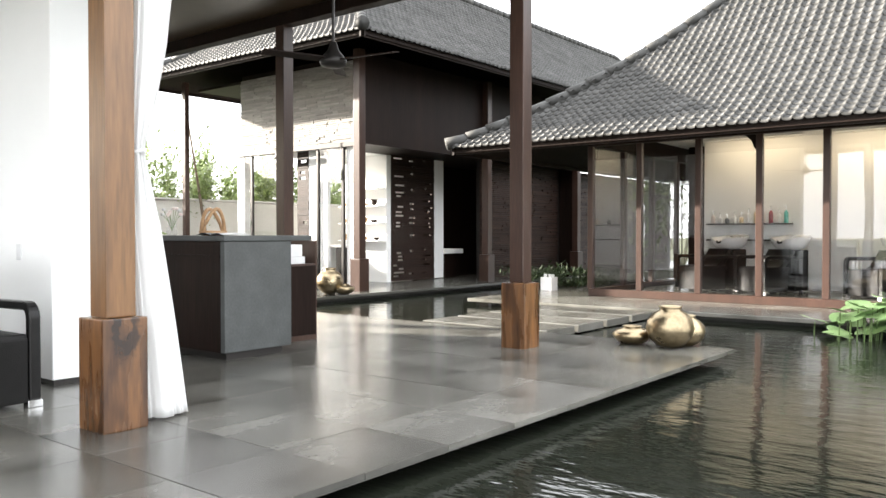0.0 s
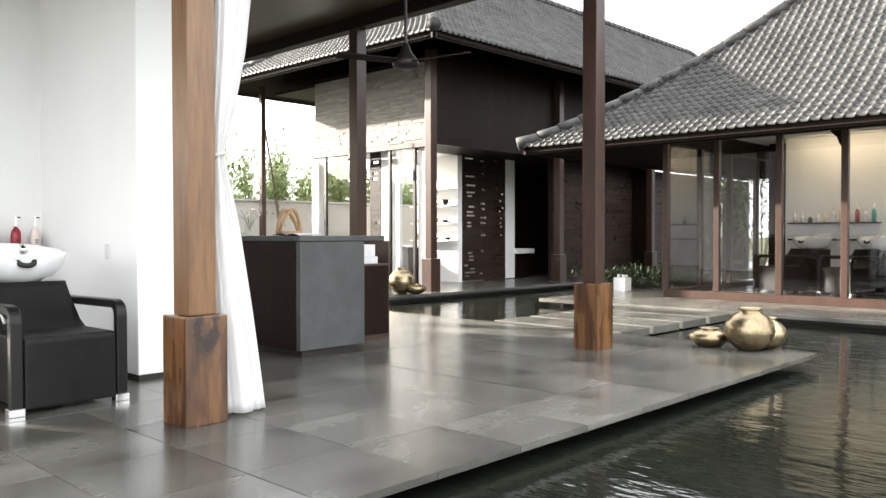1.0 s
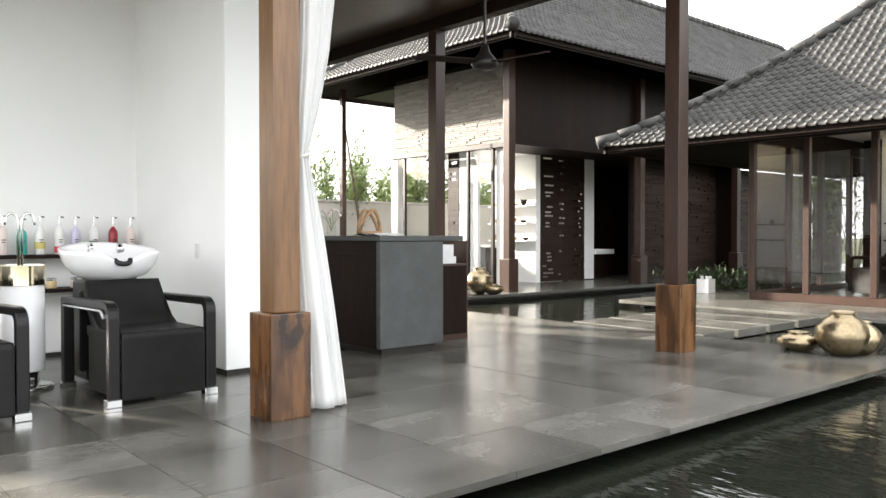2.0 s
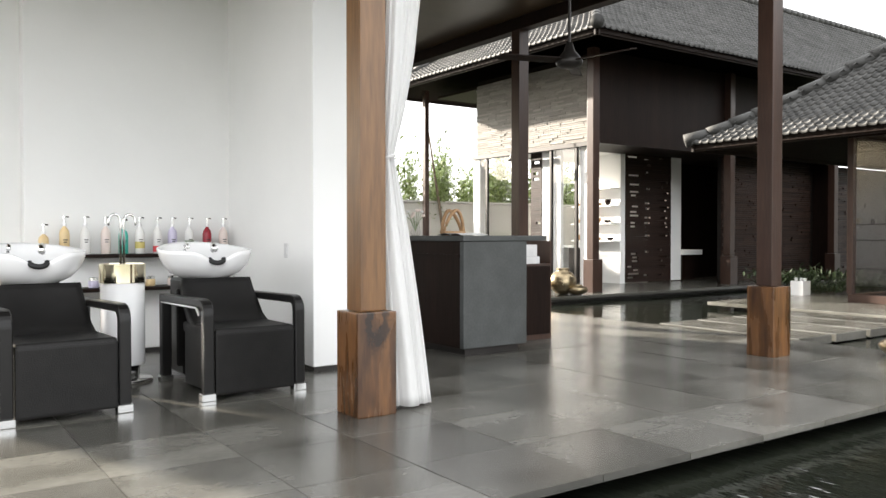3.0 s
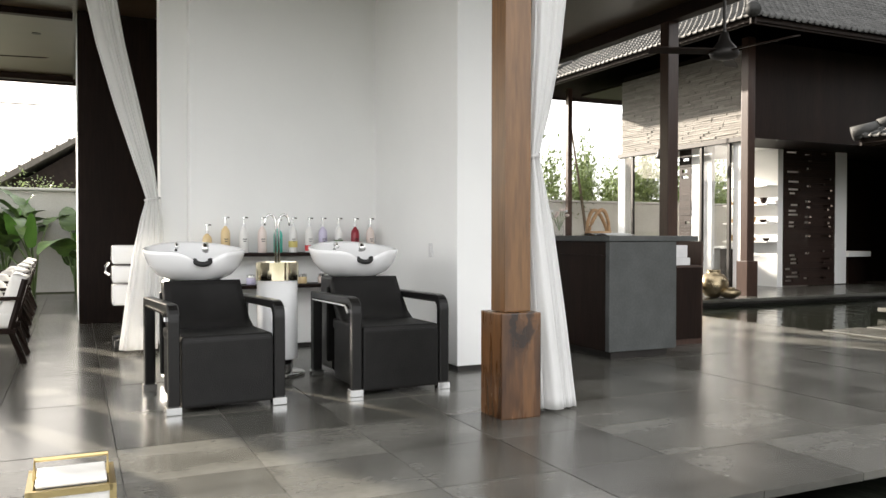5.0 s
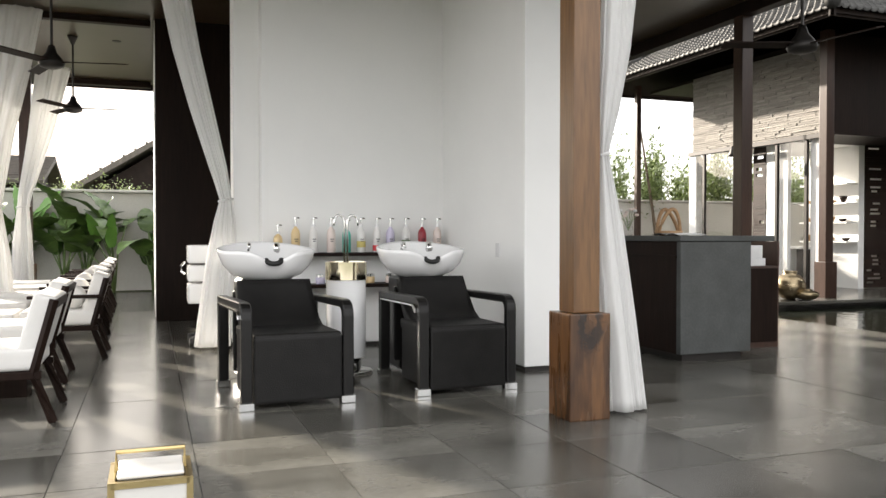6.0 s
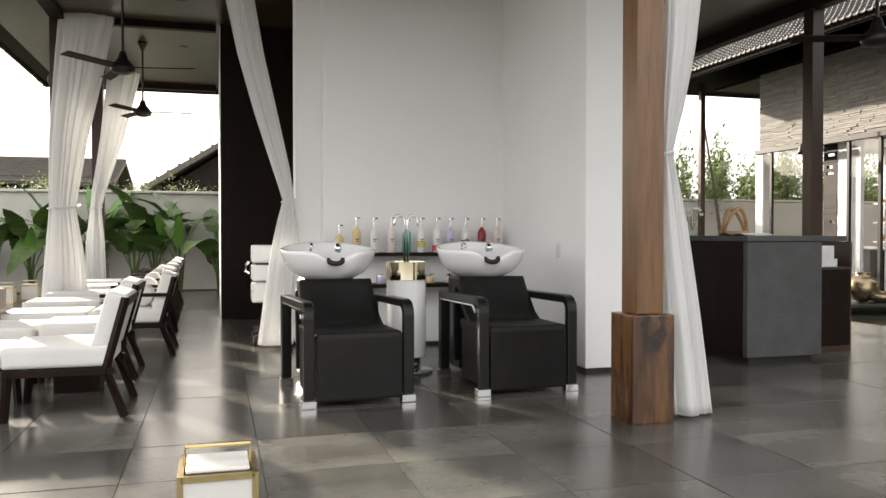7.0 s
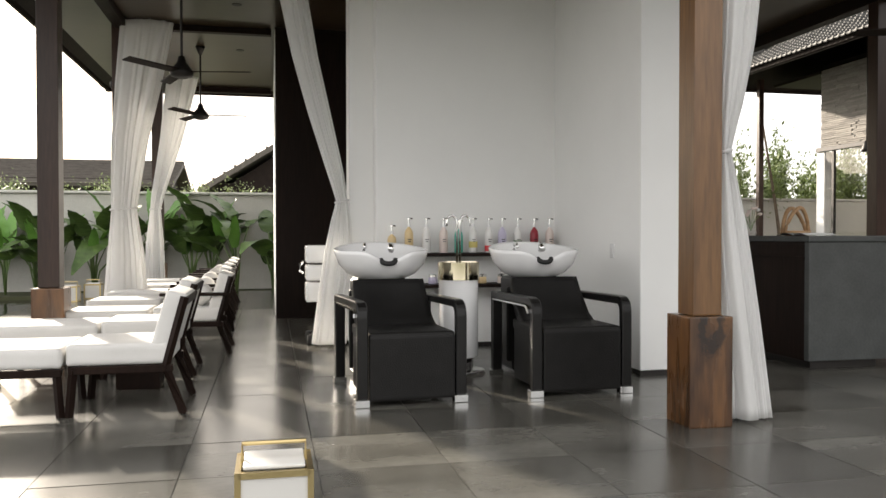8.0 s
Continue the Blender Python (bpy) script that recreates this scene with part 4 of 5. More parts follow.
for x, y in ((0.2, -0.16), (0.2, 0.2), (-0.2, -0.16), (-0.2, 0.2)):
    part("strut", tube([(0, 0, 0.12), (x, y, 0.08)], 0.016, 6), M_RUBBER, trolley)
    w = lathe([(0.03, -0.02), (0.045, -0.018), (0.045, 0.018), (0.03, 0.02)], 14)
    w.transform(Matrix.Translation((x, y, 0.045)) @ Matrix.Rotation(radians(90), 4, "X"))
    part("castor", w, M_RUBBER, trolley)
switch = thing("light_switch", (-6.36, 2.76, 0.97), "small white light switch on the recess wall", "switch")
part("plate", box(-0.04, -0.008, -0.06, 0.04, 0.0, 0.06, 0.003), M_CERAMIC, switch)
part("rocker", box(-0.02, -0.012, -0.03, 0.02, -0.008, 0.03, 0.002), M_CERAMIC, switch)


# ---- lanterns, pots, fans ----
def lantern(at, w=0.255, h=0.26, turn=0):
    ob = thing("lantern", at, "square brass-framed lantern with white glass and a handle", "lantern", "floor lanterns", turn)
    q, b = w / 2, 0.011
    for x in (-q, q):
        for y in (-q, q):
            part("corner_bar", box(x - b, y - b, 0.0, x + b, y + b, h), M_GOLD, ob)
    for z in (0.012, h - 0.012):
        for s in (-1, 1):
            part("rail", box(-q, s * q - b, z - b, q, s * q + b, z + b), M_GOLD, ob)
            part("rail", box(s * q - b, -q, z - b, s * q + b, q, z + b), M_GOLD, ob)
    for s in (-1, 1):
        part("pane", box(-q + b, s * q - 0.004, 0.02, q - b, s * q + 0.004, h - 0.02), M_FROST, ob)
        part("pane", box(s * q - 0.004, -q + b, 0.02, s * q + 0.004, q - b, h - 0.02), M_FROST, ob)
    part("lid", box(-q * 0.86, -q * 0.86, h, q * 0.86, q * 0.86, h + 0.014, 0.004), M_FROST, ob, "white lid")
    part("handle", tube([(0, -q * 0.9, h), (0, -q * 0.9, h + 0.07), (0, q * 0.9, h + 0.07), (0, q * 0.9, h)], 0.008, 6), M_GOLD, ob)
    return ob


lamp0 = lantern((-3.09, -0.06, 0))
for x, y, s in ((-14.4, -3.35, 1.0), (-15.0, -3.1, 1.1)):
    copy_thing(lamp0, pose(x, y, 0))
lan = thing("candle_lantern", (-8.15, 13.6, 0), "white block candle lantern on the terrace", "lantern")
part("block", box(-0.125, -0.125, 0.0, 0.125, 0.125, 0.27, 0.008), M_CERAMIC, lan)
for x in (-0.08, 0.02, 0.09):
    part("candle", box(x - 0.025, -0.025, 0.27, x + 0.025, 0.025, 0.325, 0.008), M_CERAMIC, lan)


def pot(at, profile, label, turn=(0, 0, 0)):
    ob = thing("pot", at, label, "pot", "brass pots")
    bm = lathe(profile, 40)
    rng = random.Random(at[0])
    ph = rng.random() * 6
    for v in bm.verts:
        a = math.atan2(v.co.y, v.co.x)
        f = 1 + 0.012 * math.sin(3 * a + ph + 9 * v.co.z) + 0.006 * math.sin(11 * a + 23 * v.co.z)
        v.co.x, v.co.y = v.co.x * f, v.co.y * f
    bm.transform(Euler([radians(a) for a in turn]).to_matrix().to_4x4())
    part("vessel", bm, M_BRASS, ob, smooth=True)
    return ob


JAR_P = [(0.06, 0.0), (0.13, 0.025), (0.205, 0.10), (0.232, 0.19), (0.215, 0.27), (0.16, 0.335), (0.105, 0.365), (0.098, 0.385), (0.118, 0.405), (0.11, 0.408), (0.085, 0.385), (0.09, 0.36), (0.02, 0.3)]
BOWL_P = [(0.05, 0.0), (0.13, 0.02), (0.185, 0.07), (0.195, 0.105), (0.16, 0.145), (0.09, 0.165), (0.085, 0.178), (0.10, 0.185), (0.08, 0.17), (0.02, 0.15)]
pot((-3.10, 7.46, 0), JAR_P, "large hammered brass jar near the platform edge")
pot((-3.50, 7.46, 0), BOWL_P, "low hammered brass bowl beside a jar")
pot((-3.02, 7.85 - 0.16, 0), [(r * 0.75, z * 0.75) for r, z in JAR_P], "small brass jar behind the larger jar")
pot((-10.85, 10.25, 0), [(r * 1.1, z * 1.2) for r, z in JAR_P], "brass jar on the dark spa terrace")
pot((-11.05, 9.8, 0), [(r * 1.15, z * 1.5) for r, z in BOWL_P], "round brass bowl on the dark spa terrace")
pot((-10.62, 10.4, 0), BOWL_P, "flat brass bowl on the dark spa terrace")


def fan(at, top, turn, reach=0.66):
    ob = thing("ceiling_fan", at, "dark three-bladed ceiling fan hanging on a thin rod", "ceiling fan", "ceiling fans", turn)
    part("rod", tube([(0, 0, 0.1), (0, 0, top - at[2])], 0.014, 8), M_BLACKMETAL, ob)
    part("canopy", lathe([(0.02, top - at[2] - 0.12), (0.06, top - at[2] - 0.03), (0.07, top - at[2])], 16), M_BLACKMETAL, ob, smooth=True)
    part("motor", lathe([(0.05, -0.07), (0.11, -0.05), (0.125, -0.01), (0.10, 0.03), (0.05, 0.09), (0.03, 0.16)], 20), M_BLACKMETAL, ob, smooth=True)
    for k in range(3):
        bm = slab([(0.10, -0.004), (reach, -0.004), (reach, 0.006), (0.10, 0.006)], 0.11, 0.0)
        bm.transform(Matrix.Rotation(radians(120 * k), 4, "Z") @ Matrix.Rotation(radians(12), 4, "X"))
        part("blade", bm, M_DARKWOOD, ob)
    return ob


fan((-5.24, 5.0, 2.67), CEIL, 10)
fan((-8.9, -0.98, 2.83), CEIL, 80, 0.72)
fan((-12.2, -1.06, 2.86), CEIL, 88)
spot = thing("eave_spotlight", (-13.9, -2.55, 3.55), "small black spotlight hanging at the eave", "spotlight")
part("stem", tube([(0, 0, 0.08), (0, 0, 0.30)], 0.012, 6), M_BLACKMETAL, spot)
part("head", lathe([(0.02, -0.08), (0.06, -0.03), (0.06, 0.05), (0.02, 0.09)], 14), M_BLACKMETAL, spot, smooth=True)

bell = thing("hanging_bell", (-12.82, 10.70, 2.75), "small dark bell hanging on a thin rod under the eave", "bell")
part("rod", tube([(0, 0, 0.1), (0, 0, 2.2)], 0.012, 6), M_BLACKMETAL, bell)
part("body", lathe([(0.10, -0.10), (0.085, -0.04), (0.06, 0.04), (0.03, 0.10)], 16), M_BLACKMETAL, bell, smooth=True)

# ---- on the counter ----
basket = thing("handle_basket", (-6.55, 4.65, 1.096), "woven cane basket with a tall arched handle on the counter", "basket")
part("bowl", lathe([(0.09, 0.0), (0.125, 0.02), (0.135, 0.045), (0.128, 0.046), (0.11, 0.02), (0.02, 0.012)], 24), M_CANE, basket, smooth=True)
for s in (-1, 1):
    arc = [(s * 0.05 * math.sin(a) + s * 0.01, -0.125 * math.cos(a) * (1 - 0.25 * math.sin(a)), 0.02 + 0.235 * math.sin(a)) for a in (math.pi * k / 14 for k in range(15))]
    part("handle", tube(arc, 0.019, 6), M_CANE, basket, smooth=True)
pole = thing("leaning_pole", (-17.4, 12.3, 0), "slender dark bamboo pole leaning over the garden", "pole")
part("stick", tube([(0, 0, -0.06), (-0.36, 0.0, 1.6), (-1.08, 0.0, 4.4)], 0.06, 8, r_end=0.02), M_BARK, pole)
vase = thing("flower_vase", (-7.2, 4.62, 1.096), "clear vase with small pale flowers on the counter", "vase")
part("glass", lathe([(0.04, 0.0), (0.055, 0.02), (0.05, 0.09), (0.04, 0.13), (0.05, 0.15)], 18), M_GLASS, vase, smooth=True)
rng = random.Random(5)
for k in range(9):
    a, r = rng.random() * 6.28, 0.03 + 0.07 * rng.random()
    tip = (r * math.cos(a), r * math.sin(a), 0.20 + 0.07 * rng.random())
    part("stem", tube([(0, 0, 0.05), (tip[0] * 0.5, tip[1] * 0.5, 0.16), tip], 0.003, 4), M_STALK, vase)
    bm = lathe([(0.004, -0.01), (0.022, 0.0), (0.018, 0.018), (0.004, 0.02)], 8)
    bm.transform(Matrix.Translation(tip))
    part("flower", bm, BLUSH if k % 3 else M_PAPER, vase, smooth=True)


# ---- timber screens and stone strips of the spa ----
UNIT = {}


def unit_strip(name, mat):
    if name not in UNIT:
        UNIT[name] = mesh(name, box(0, 0, 0, 1, 1, 1), mat)
    return UNIT[name]


def strips(name, origin, along, length, z0, z1, step, deep, mat, seed, slits=(), piece=(0.3, 1.1), rough=0.02, under=None, gap=0.006):
    """Rows of stacked strips of uneven length and depth, as one joined mesh; slits: (from, to, chance) stretches left open."""
    rng = random.Random(seed)
    verts, faces = [], []
    u = Vector((math.cos(radians(along)), math.sin(radians(along)), 0))
    out = Vector((u.y, -u.x, 0))
    z = z0
    last = []
    while z < z1 - step * 0.5:
        s = 0.0
        open_spans = []
        for a, b2, chance in slits:
            if rng.random() < chance and a not in last:
                w = (b2 - a) * rng.uniform(0.35, 0.9)
                open_spans.append((a + rng.uniform(0, b2 - a - w), 0))
                open_spans[-1] = (open_spans[-1][0], open_spans[-1][0] + w)
                last.append(a)
            elif a in last:
                last.remove(a)
        while s < length - 0.01:
            e = min(length, s + rng.uniform(*piece))
            for a, b2 in open_spans:
                if s < a < e:
                    e = a
                elif a - 0.001 <= s < b2:
                    s = b2
                    e = min(length, s + rng.uniform(*piece))
            for a, b2 in open_spans:
                if s < a < e:
                    e = a
            if e - s < 0.01:
                s = e + 0.001
                continue
            d = deep + rng.uniform(-rough, rough)
            o = Vector(origin) + u * (s + 0.002)
            if under:
                bit = new(name, unit_strip(name, mat))
                bit.parent = under
                base = o - under.matrix_basis.translation
                bit.matrix_basis = Matrix(((u.x * (e - s - 0.004), out.x * d, 0, base.x), (u.y * (e - s - 0.004), out.y * d, 0, base.y), (0, 0, step - gap, z + gap / 2), (0, 0, 0, 1)))
                s = e
                continue
            q = len(verts)
            for hh in (z + 0.003, z + step - 0.003):
                for w in (0.0, e - s - 0.004):
                    for t in (0.0, d):
                        v = o + u * w + out * t
                        verts.append((v.x, v.y, hh))
            faces += [tuple(q + i for i in f) for f in ((0, 2, 3, 1), (4, 5, 7, 6), (0, 1, 5, 4), (2, 6, 7, 3), (0, 4, 6, 2), (1, 3, 7, 5))]
            s = e
        z += step
    if under:
        return under
    me = bpy.data.meshes.new(name)
    me.from_pydata(verts, [], faces)
    me.materials.append(mat)
    return new(name, me)


clad = strips("stone_strip", (-14.95, 11.42, 0), 0, 3.85, 2.955, 4.58, 0.042, 0.05, M_CLAD, 3, rough=0.011, piece=(0.15, 0.6), under=clad_back)
for y0, w, sl, sd in ((13.77, 1.58, ((0.05, 0.50, 0.36), (0.62, 0.85, 0.10), (1.10, 1.5, 0.32)), 11),):
    sc = thing("slatted_screen", (SX, y0, 0), "dark timber sliding screen pierced by short light slits", "screen")
    strips("slat", (SX, y0, 0), 90, w, 0.02, 3.1, 0.042, 0.05, M_LOUVRE, sd, slits=sl, piece=(1.6, 2.0), rough=0.006, under=sc, gap=0.0015)
sc = thing("slatted_screen", (-13.30, 11.66, 0), "narrow dark timber screen with light slits behind the spa glazing", "screen")
strips("slat", (-13.30, 11.66, 0), 0, 0.36, 0.02, 2.9, 0.06, 0.05, M_LOUVRE, 14, slits=((0.06, 0.32, 0.16),), piece=(0.36, 0.5), rough=0.006, under=sc, gap=0.0015)
long_wall = strips("strip_wall", (-11.65, 16.1, 0), 90, 3.7, 0.0, 2.95, 0.05, 0.06, M_LOUVRE, 21, slits=((0.3, 0.5, 0.08), (1.4, 1.7, 0.05)), rough=0.02)
tagged(long_wall, "dark wall of stacked horizontal timber strips", "strip wall", kind="stuff")
long_wall2 = strips("strip_wall", (-11.65, 20.6, 0), 90, 7.0, 0.0, 2.95, 0.05, 0.06, M_LOUVRE, 22, rough=0.025)
tagged(long_wall2, "dark wall of stacked horizontal timber strips", "strip wall", kind="stuff")
panel = tagged(new("white_door", mesh("white_door", box(SX - 0.03, 15.36, 0.02, SX + 0.03, 15.75, 3.1, 0.005), M_WALL)), "narrow tall white sliding door panel", "door", kind="structure")
bench = thing("bench", (-12.6, 16.0, 0), "white bench slab in the dark spa alcove", "bench")
part("slab", box(-0.5, -0.2, 0.62, 0.1, 0.55, 0.74, 0.01), M_WALL, bench)
part("support", box(-0.4, -0.1, 0.0, 0.0, 0.45, 0.62), M_DARKWOOD, bench)
structure("spa_alcove_back", box(-13.6, 15.8, 0.0, -13.45, 19.9, 2.95), M_DARKWOOD, "dark timber back of the alcove", "wall")
for z in (0.95, 1.35, 1.75, 2.15):
    s = tagged(new("shelf", mesh("shelf", box(-13.78, 13.3, z, -12.52, 13.595, z + 0.03, 0.003), M_WALL)), "white display shelf in the spa room", "shelf", "spa shelves")
rng = random.Random(8)
for z in (0.98, 1.38, 1.78):
    for k in range(4):
        x = -13.62 + k * 0.3 + rng.uniform(-0.05, 0.05)
        hgt = rng.uniform(0.05, 0.14)
        d = thing("display_item", (x, 13.45, z), "small dark bowl on a white display shelf", "bowl", "display bowls")
        part("body", lathe([(0.03, 0.0), (0.07, hgt * 0.5), (0.08, hgt), (0.06, hgt * 0.9), (0.02, 0.02)], 14), M_DARKWOOD if k % 2 else M_CANE, d, smooth=True)
desk = thing("spa_desk", (-13.0, 12.7, 0), "white desk with a dark drawer in the spa room", "desk")
part("top", box(-0.6, -0.3, 0.82, 0.4, 0.3, 0.87, 0.005), M_WALL, desk)
part("drawer_block", box(0.05, -0.28, 0.0, 0.38, 0.28, 0.82, 0.005), M_DARKWOOD, desk)
part("leg", box(-0.58, -0.28, 0.0, -0.5, 0.28, 0.82), M_WALL, desk)

# ---- inside the glass salon ----
for x, y, turn in ((-5.62, 14.35, -118), (-4.52, 14.35, -118), (-2.72, 14.35, -118)):
    copy_thing(chair, pose(x, y, 0.06, 0, 0, turn))
for z, x0, x1 in ((1.30, -5.92, -4.3), (0.98, -5.92, -4.3)):
    tagged(new("shelf", mesh("shelf", box(x0, 16.05, z, x1, 16.295, z + 0.03, 0.003), M_DARKWOOD)), "thin dark shelf on the salon wall", "shelf", "salon shelves")
for k, (c, tall) in enumerate(((BLUSH, 0.26), (M_PAPER, 0.22), (BLACKP, 0.2), (WHITEP, 0.24), (AMBER, 0.22), (WHITEP, 0.3), (AMBER, 0.34), (BLUSH, 0.32), (MAROON, 0.34), (WHITEP, 0.28), (TEAL, 0.34))):
    bottle((-5.82 + k * 0.142, 16.18, 1.33), c, tall, "product bottle on the salon wall shelf")
# white panels modelled in place of the recess walls' reflection in the glazing
screen = thing("white_screen", (-3.2, 15.9, 0.06), "white panels standing in for a pale reflection in the salon glass", "screen")
for k in range(2):
    part("leaf", box(-0.75 + k * 0.9, 0.0, 0.0, 0.1 + k * 0.9, 0.04, 0.95, 0.01), M_WALL, screen)


# ---- planting ----
def leaf_mesh(name, mat, long, wide, bend, n=14):
    bm = bmesh.new()
    rows = []
    for k in range(n + 1):
        q = k / n
        w = wide * (math.sin(math.pi * (0.06 + 0.93 * q) ** 0.75) ** 0.8) * 0.5
        x, z = long * q * math.cos(bend * q), -long * q * math.sin(bend * q)
        rows.append([bm.verts.new((x, s * w * (1 + 0.05 * math.sin(9 * q + s) + 0.05 * (k % 2)), z + abs(s) * w * 0.32 - 0.014 * (k % 2) * abs(s) - 0.012 * math.sin(20 * q) * abs(s))) for s in (-1, -0.5, 0, 0.5, 1)])
    for a, c in zip(rows, rows[1:]):
        for j in range(4):
            bm.faces.new((a[j], a[j + 1], c[j + 1], c[j]))
    me = mesh(name, bm, mat, True)
    return me


LEAVES = [leaf_mesh("leaf", M_BIGLEAF, 0.95, 0.46, 0.6), leaf_mesh("leaf", M_BIGLEAF, 0.8, 0.44, 0.3), leaf_mesh("leaf", M_NEWLEAF, 0.9, 0.26, 0.25), leaf_mesh("leaf", M_BIGLEAF, 1.05, 0.55, 1.2)]


def big_plant(at, seed, size=1.0):
    rng = random.Random(seed)
    ob = thing("broadleaf_plant", at, "lush plant with big dark green paddle leaves by the wall", "plant", "broadleaf plants")
    for k in range(9):
        a = rng.random() * 6.283
        up = rng.uniform(0.55, 1.35) * size
        lean = rng.uniform(0.1, 0.45) * size
        top = Vector((lean * math.cos(a), lean * math.sin(a), up))
        part("stalk", tube([(0, 0, 0), (top.x * 0.3, top.y * 0.3, up * 0.6), top], 0.022, 5, r_end=0.012), M_STALK, ob, smooth=True)
        kind = rng.choice((0, 0, 1, 1, 3, 2))
        lf = new("leaf", LEAVES[kind])
        lf.parent = ob
        s = rng.uniform(0.75, 1.1) * size
        lf.matrix_basis = pose(*top, rng.uniform(-25, 25), rng.uniform(-82, -30) if kind != 2 else rng.uniform(-88, -60), math.degrees(a) + rng.uniform(-30, 30)) @ Matrix.Diagonal((s, s, s, 1))
    return ob


rng = random.Random(31)
for k in range(14):
    big_plant((-17.25 + rng.uniform(-0.35, 0.3), -6.9 + k * 0.57 + rng.uniform(-0.12, 0.12), -0.06), 100 + k, rng.uniform(0.9, 1.15))


def leafy(name, at, size, count, seed, label, category, leaf=0.11, mat=M_SHRUB, group="", trunk=True):
    """A shrub: branching stems and many small folded leaves in uneven clumps."""
    rng = np.random.default_rng(seed)
    ob = thing(name, at, label, category, group)
    clumps = [np.array((rng.uniform(-1, 1) * size[0], rng.uniform(-1, 1) * size[1], size[2] * rng.uniform(0.35, 1.0))) for _ in range(16)]
    if trunk:
        for k, c in enumerate(clumps[:9]):
            part("branch", tube([(0, 0, 0), tuple(c * 0.5 + np.array((0, 0, 0.1 * size[2]))), tuple(c)], 0.03, 5, r_end=0.008), M_BARK, ob)
    verts, faces = [], []
    for k in range(count):
        c = clumps[rng.integers(len(clumps))]
        o = c + rng.normal(0, 1, 3) * np.array((size[0], size[1], size[2])) * 0.17
        o[2] = max(0.02, o[2])
        d = rng.normal(0, 1, 3)
        d /= np.linalg.norm(d)
        w = np.cross(d, (0.3, 0.2, 0.9))
        w /= np.linalg.norm(w) + 1e-6
        n3 = np.cross(d, w)
        L = leaf * rng.uniform(0.6, 1.4)
        q = len(verts)
        verts += [tuple(o), tuple(o + d * L * 0.5 + w * L * 0.22 + n3 * L * 0.08), tuple(o + d * L), tuple(o + d * L * 0.5 - w * L * 0.22 + n3 * L * 0.08)]
        faces += [(q, q + 1, q + 2), (q, q + 2, q + 3)]
    me = bpy.data.meshes.new("foliage")
    me.from_pydata(verts, [], faces)
    me.materials.append(mat)
    f = new("foliage", me)
    f.parent = ob
    return ob


rng = random.Random(12)
for k in range(13):
    leafy("shrub", (-19.3 + rng.uniform(-0.8, 0.8), 8.3 + k * 0.95, -0.06), (0.8, 0.75, rng.uniform(2.5, 3.1)), 3400, 40 + k, "airy green shrub rising over the garden wall", "shrub", 0.14, group="garden shrubs")
for k in range(14):
    leafy("hedge", (-18.75, -9.5 + k * 0.75, 1.32), (0.3, 0.5, 0.72 + 0.06 * (k % 3)), 1000, 70 + k, "clipped green hedge top behind the wall", "hedge", 0.065, group="hedges", trunk=False)
for k in range(5):
    leafy("ground_shrub", (-9.3 + k * 0.42, 14.6 + 0.3 * (k % 2), 0.0), (0.35, 0.35, 0.34), 420, 90 + k, "low dark green shrub at the terrace corner", "shrub", 0.1, M_DARKLEAF, group="terrace shrubs", trunk=False)
for k in range(7):
    leafy("tree", (-9.0 + k * 2.4, 22.5 + (k % 2), -0.06), (1.5, 1.3, 4.6), 1500, 120 + k, "leafy tree behind the salon", "tree", 0.22, group="trees behind the salon")
palm = thing("fan_palm", (-16.2, 9.35, 0), "small feathery palm at the terrace corner", "palm", "")
for k in range(11):
    a = 6.283 * k / 11
    arc = [Vector((0, 0, 0.9)) + Vector((math.cos(a) * 0.75 * q, math.sin(a) * 0.75 * q, 0.95 * q - 0.75 * q * q)) for q in (0, 0.25, 0.5, 0.75, 1)]
    bm = tube(arc, 0.012, 4, r_end=0.004)
    for q in range(1, 14):
        t = q / 14
        o = Vector((0, 0, 0.9)) + Vector((math.cos(a) * 0.75 * t, math.sin(a) * 0.75 * t, 0.95 * t - 0.75 * t * t))
        for s in (-1, 1):
            side = Vector((-math.sin(a) * s, math.cos(a) * s, -0.25)) * 0.28 * math.sin(math.pi * (0.15 + 0.8 * t)) + Vector((math.cos(a), math.sin(a), 0)) * 0.1
            v = [bm.verts.new(o), bm.verts.new(o + side * 0.5 + Vector((0, 0, 0.02))), bm.verts.new(o + side), bm.verts.new(o + side * 0.5 - Vector((math.cos(a), math.sin(a), 0)) * 0.03)]
            bm.faces.new(v)
    part("frond", bm, M_SHRUB, palm)
part("trunk", tube([(0, 0, -0.0), (0.02, 0, 0.9)], 0.06, 8, r_end=0.05), M_BARK, palm)

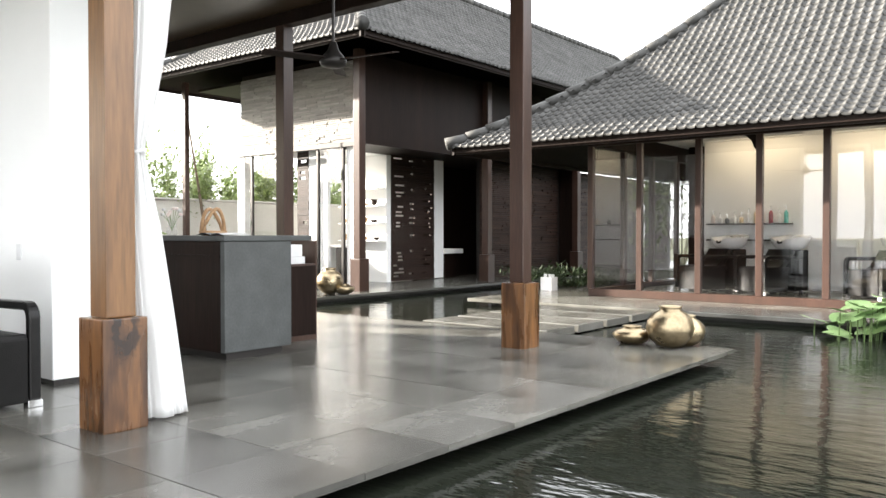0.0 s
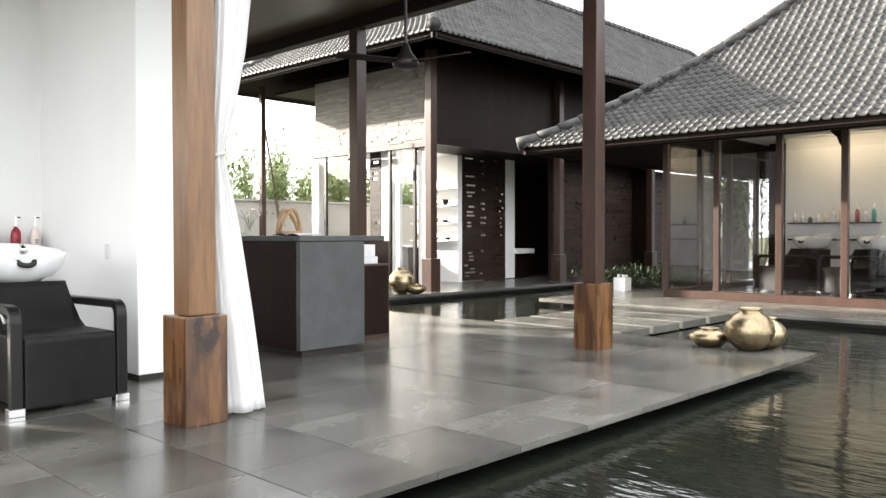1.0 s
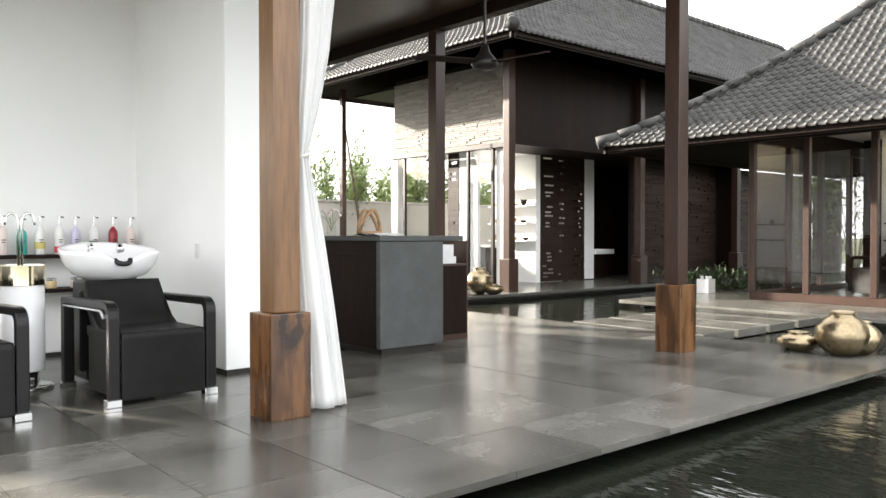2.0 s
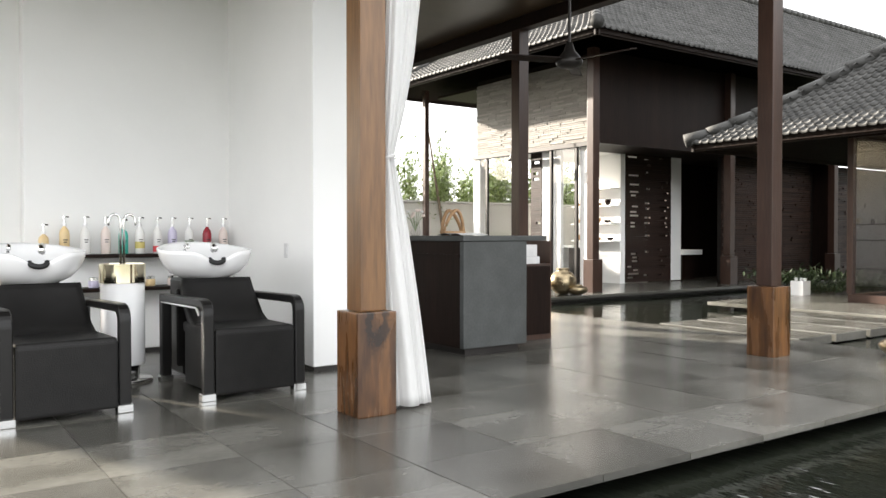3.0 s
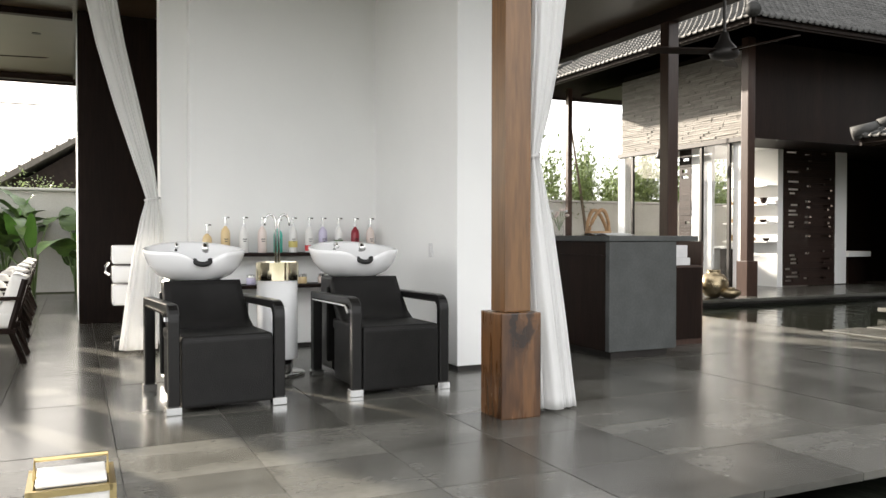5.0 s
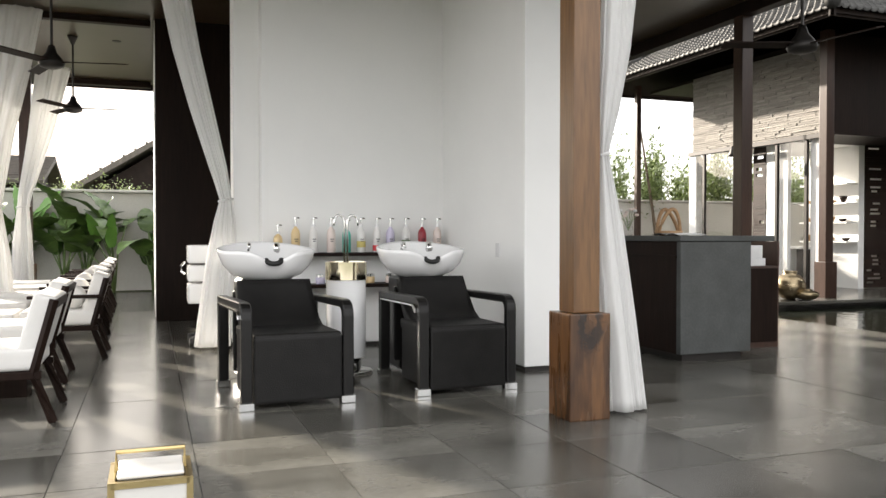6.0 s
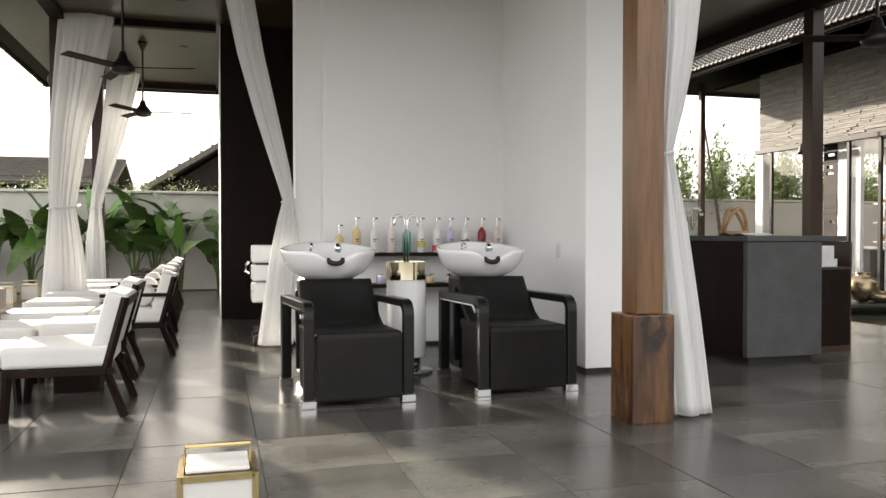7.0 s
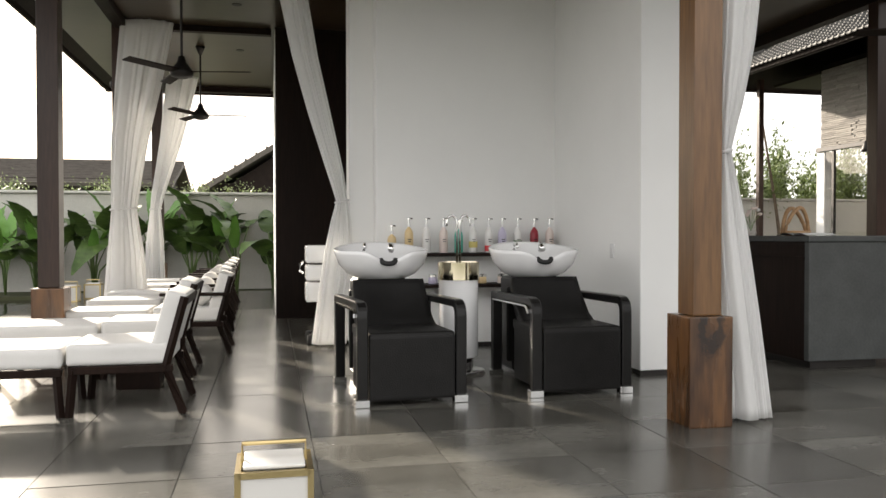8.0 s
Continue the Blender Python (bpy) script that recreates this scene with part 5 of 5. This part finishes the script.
# lotus leaves in the pool
PAD = bmesh.new()
rows = [[PAD.verts.new((0, 0, -0.035))]] + [[PAD.verts.new((r * math.cos(a), r * math.sin(a), -0.035 * (1 - r * r) + 0.05 * r * r * math.sin(3 * a + r) * 0.6)) for a in (0.25 + (6.283 - 0.5) * k / 18 for k in range(19))] for r in (0.5, 1.0)]
for k in range(18):
    PAD.faces.new((rows[0][0], rows[1][k], rows[1][k + 1]))
    PAD.faces.new((rows[1][k], rows[2][k], rows[2][k + 1], rows[1][k + 1]))
PAD_ME = mesh("blade", PAD, M_LILY, True)
rng = random.Random(77)
for k in range(58):
    x, y = rng.uniform(-2.65, -1.0), rng.uniform(9.9, 11.0)
    h = rng.uniform(0.05, 0.46) * (1 if x > -2.2 else 0.35)
    if x < -2.4 and y < 10.4:
        continue
    pad = thing("lotus_leaf", (x, y, WATER), "round pale green lotus leaf standing over the pool", "lotus leaf", "lotus leaves")
    part("stalk", tube([(0, 0, -0.3), (0.02, 0.01, h)], 0.008, 5), M_STALK, pad)
    b2 = new("blade", PAD_ME)
    b2.parent = pad
    r = rng.uniform(0.13, 0.23)
    b2.matrix_basis = pose(0.02, 0.01, h + 0.035, rng.uniform(-22, 22), rng.uniform(-22, 22), rng.uniform(0, 360)) @ Matrix.Diagonal((r, r, r, 1))


# ---- houses beyond the wall ----
def far_house(at, w, d, eave, ridge, label, turn=0):
    ob = thing("neighbour_house", at, label, "house", "neighbouring houses", turn)
    part("wall", box(-w / 2, -d / 2, 0, w / 2, d / 2, eave), M_UNDER, ob)
    bm = slab([(-d / 2 - 0.7, eave - 0.25), (0, ridge), (d / 2 + 0.7, eave - 0.25), (d / 2 + 0.62, eave - 0.42), (0, ridge - 0.2), (-d / 2 - 0.62, eave - 0.42)], w + 1.2)
    bm.transform(Matrix.Rotation(radians(90), 4, "Z"))
    part("roof", bm, M_OLDROOF, ob)
    for s in (-1, 1):
        bm = slab([(-d / 2, eave - 0.3), (0, ridge - 0.3), (d / 2, eave - 0.3)], 0.1)
        bm.transform(Matrix.Translation((s * (w / 2 - 0.06), 0, 0)) @ Matrix.Rotation(radians(90), 4, "Z"))
        part("gable", bm, M_UNDER, ob)
    for k in range(10):
        x = -w / 2 + (k + 0.5) * w / 10
        part("window", box(x - 0.25, -d / 2 - 0.02, eave - 1.0, x + 0.25, -d / 2 + 0.01, eave - 0.35), M_BLACKMETAL, ob)
    for s in (-1, 1):
        for k in range(14):
            q = (k + 0.5) / 14
            y = s * (d / 2 + 0.7) * (1 - q)
            z = eave - 0.25 + (ridge - eave + 0.25) * q
            part("batten", box(-w / 2 - 0.6, y - 0.04, z + 0.0, w / 2 + 0.6, y + 0.04, z + 0.06), M_OLDROOF, ob)
    part("ridge", box(-w / 2 - 0.6, -0.12, ridge - 0.04, w / 2 + 0.6, 0.12, ridge + 0.1, 0.03), M_OLDROOF, ob)
    return ob


far_house((-34, 2.6, -0.6), 8.0, 9.0, 3.6, 6.6, "dark gabled neighbouring house with a steep tiled roof")
far_house((-46, -18.3, -0.6), 26.0, 9.0, 4.5, 5.7, "long low neighbouring house with a dark tiled roof", 90)

# ---- floor tiles and roof tiles, piece by piece ----
def tile_mesh(w, d):
    return mesh("floor_tile", box(0, 0, -0.033, w, d, 0.0), M_STONE)


GAP = 0.005
full = tile_mesh(TS - GAP, TS - GAP)
far_bm = bmesh.new()
cx = DX1
while cx > DX0 + 0.02:
    w = min(TS, cx - DX0)
    y = 0.77 - 8 * TS
    while y < DY1 - 0.02:
        lo, hi = max(y, DY0), min(y + TS, DY1)
        if hi - lo > 0.02:
            lift = random.Random(round(cx * 100) * 991 + round(y * 100)).uniform(-0.0012, 0.0012)
            if cx > -8.2 and w > TS - 0.01 and hi - lo > TS - 0.01 and lo > -2.3:
                t = new("floor_tile", full)
                t.parent = deck
                t.location = (cx - w, lo, lift)
            else:
                box(cx - w, lo, -0.033, cx - GAP, hi - GAP, lift, 0.0, far_bm)
        y += TS
    cx -= TS
far_tiles = part("floor_tiles", far_bm, M_STONE, deck)
far_tiles["kind"] = "stuff"
for k, (ob, m) in enumerate(LATE_TILES):
    t = new("roof_tile", TILE_ME)
    t.parent = ob
    t.matrix_basis = m
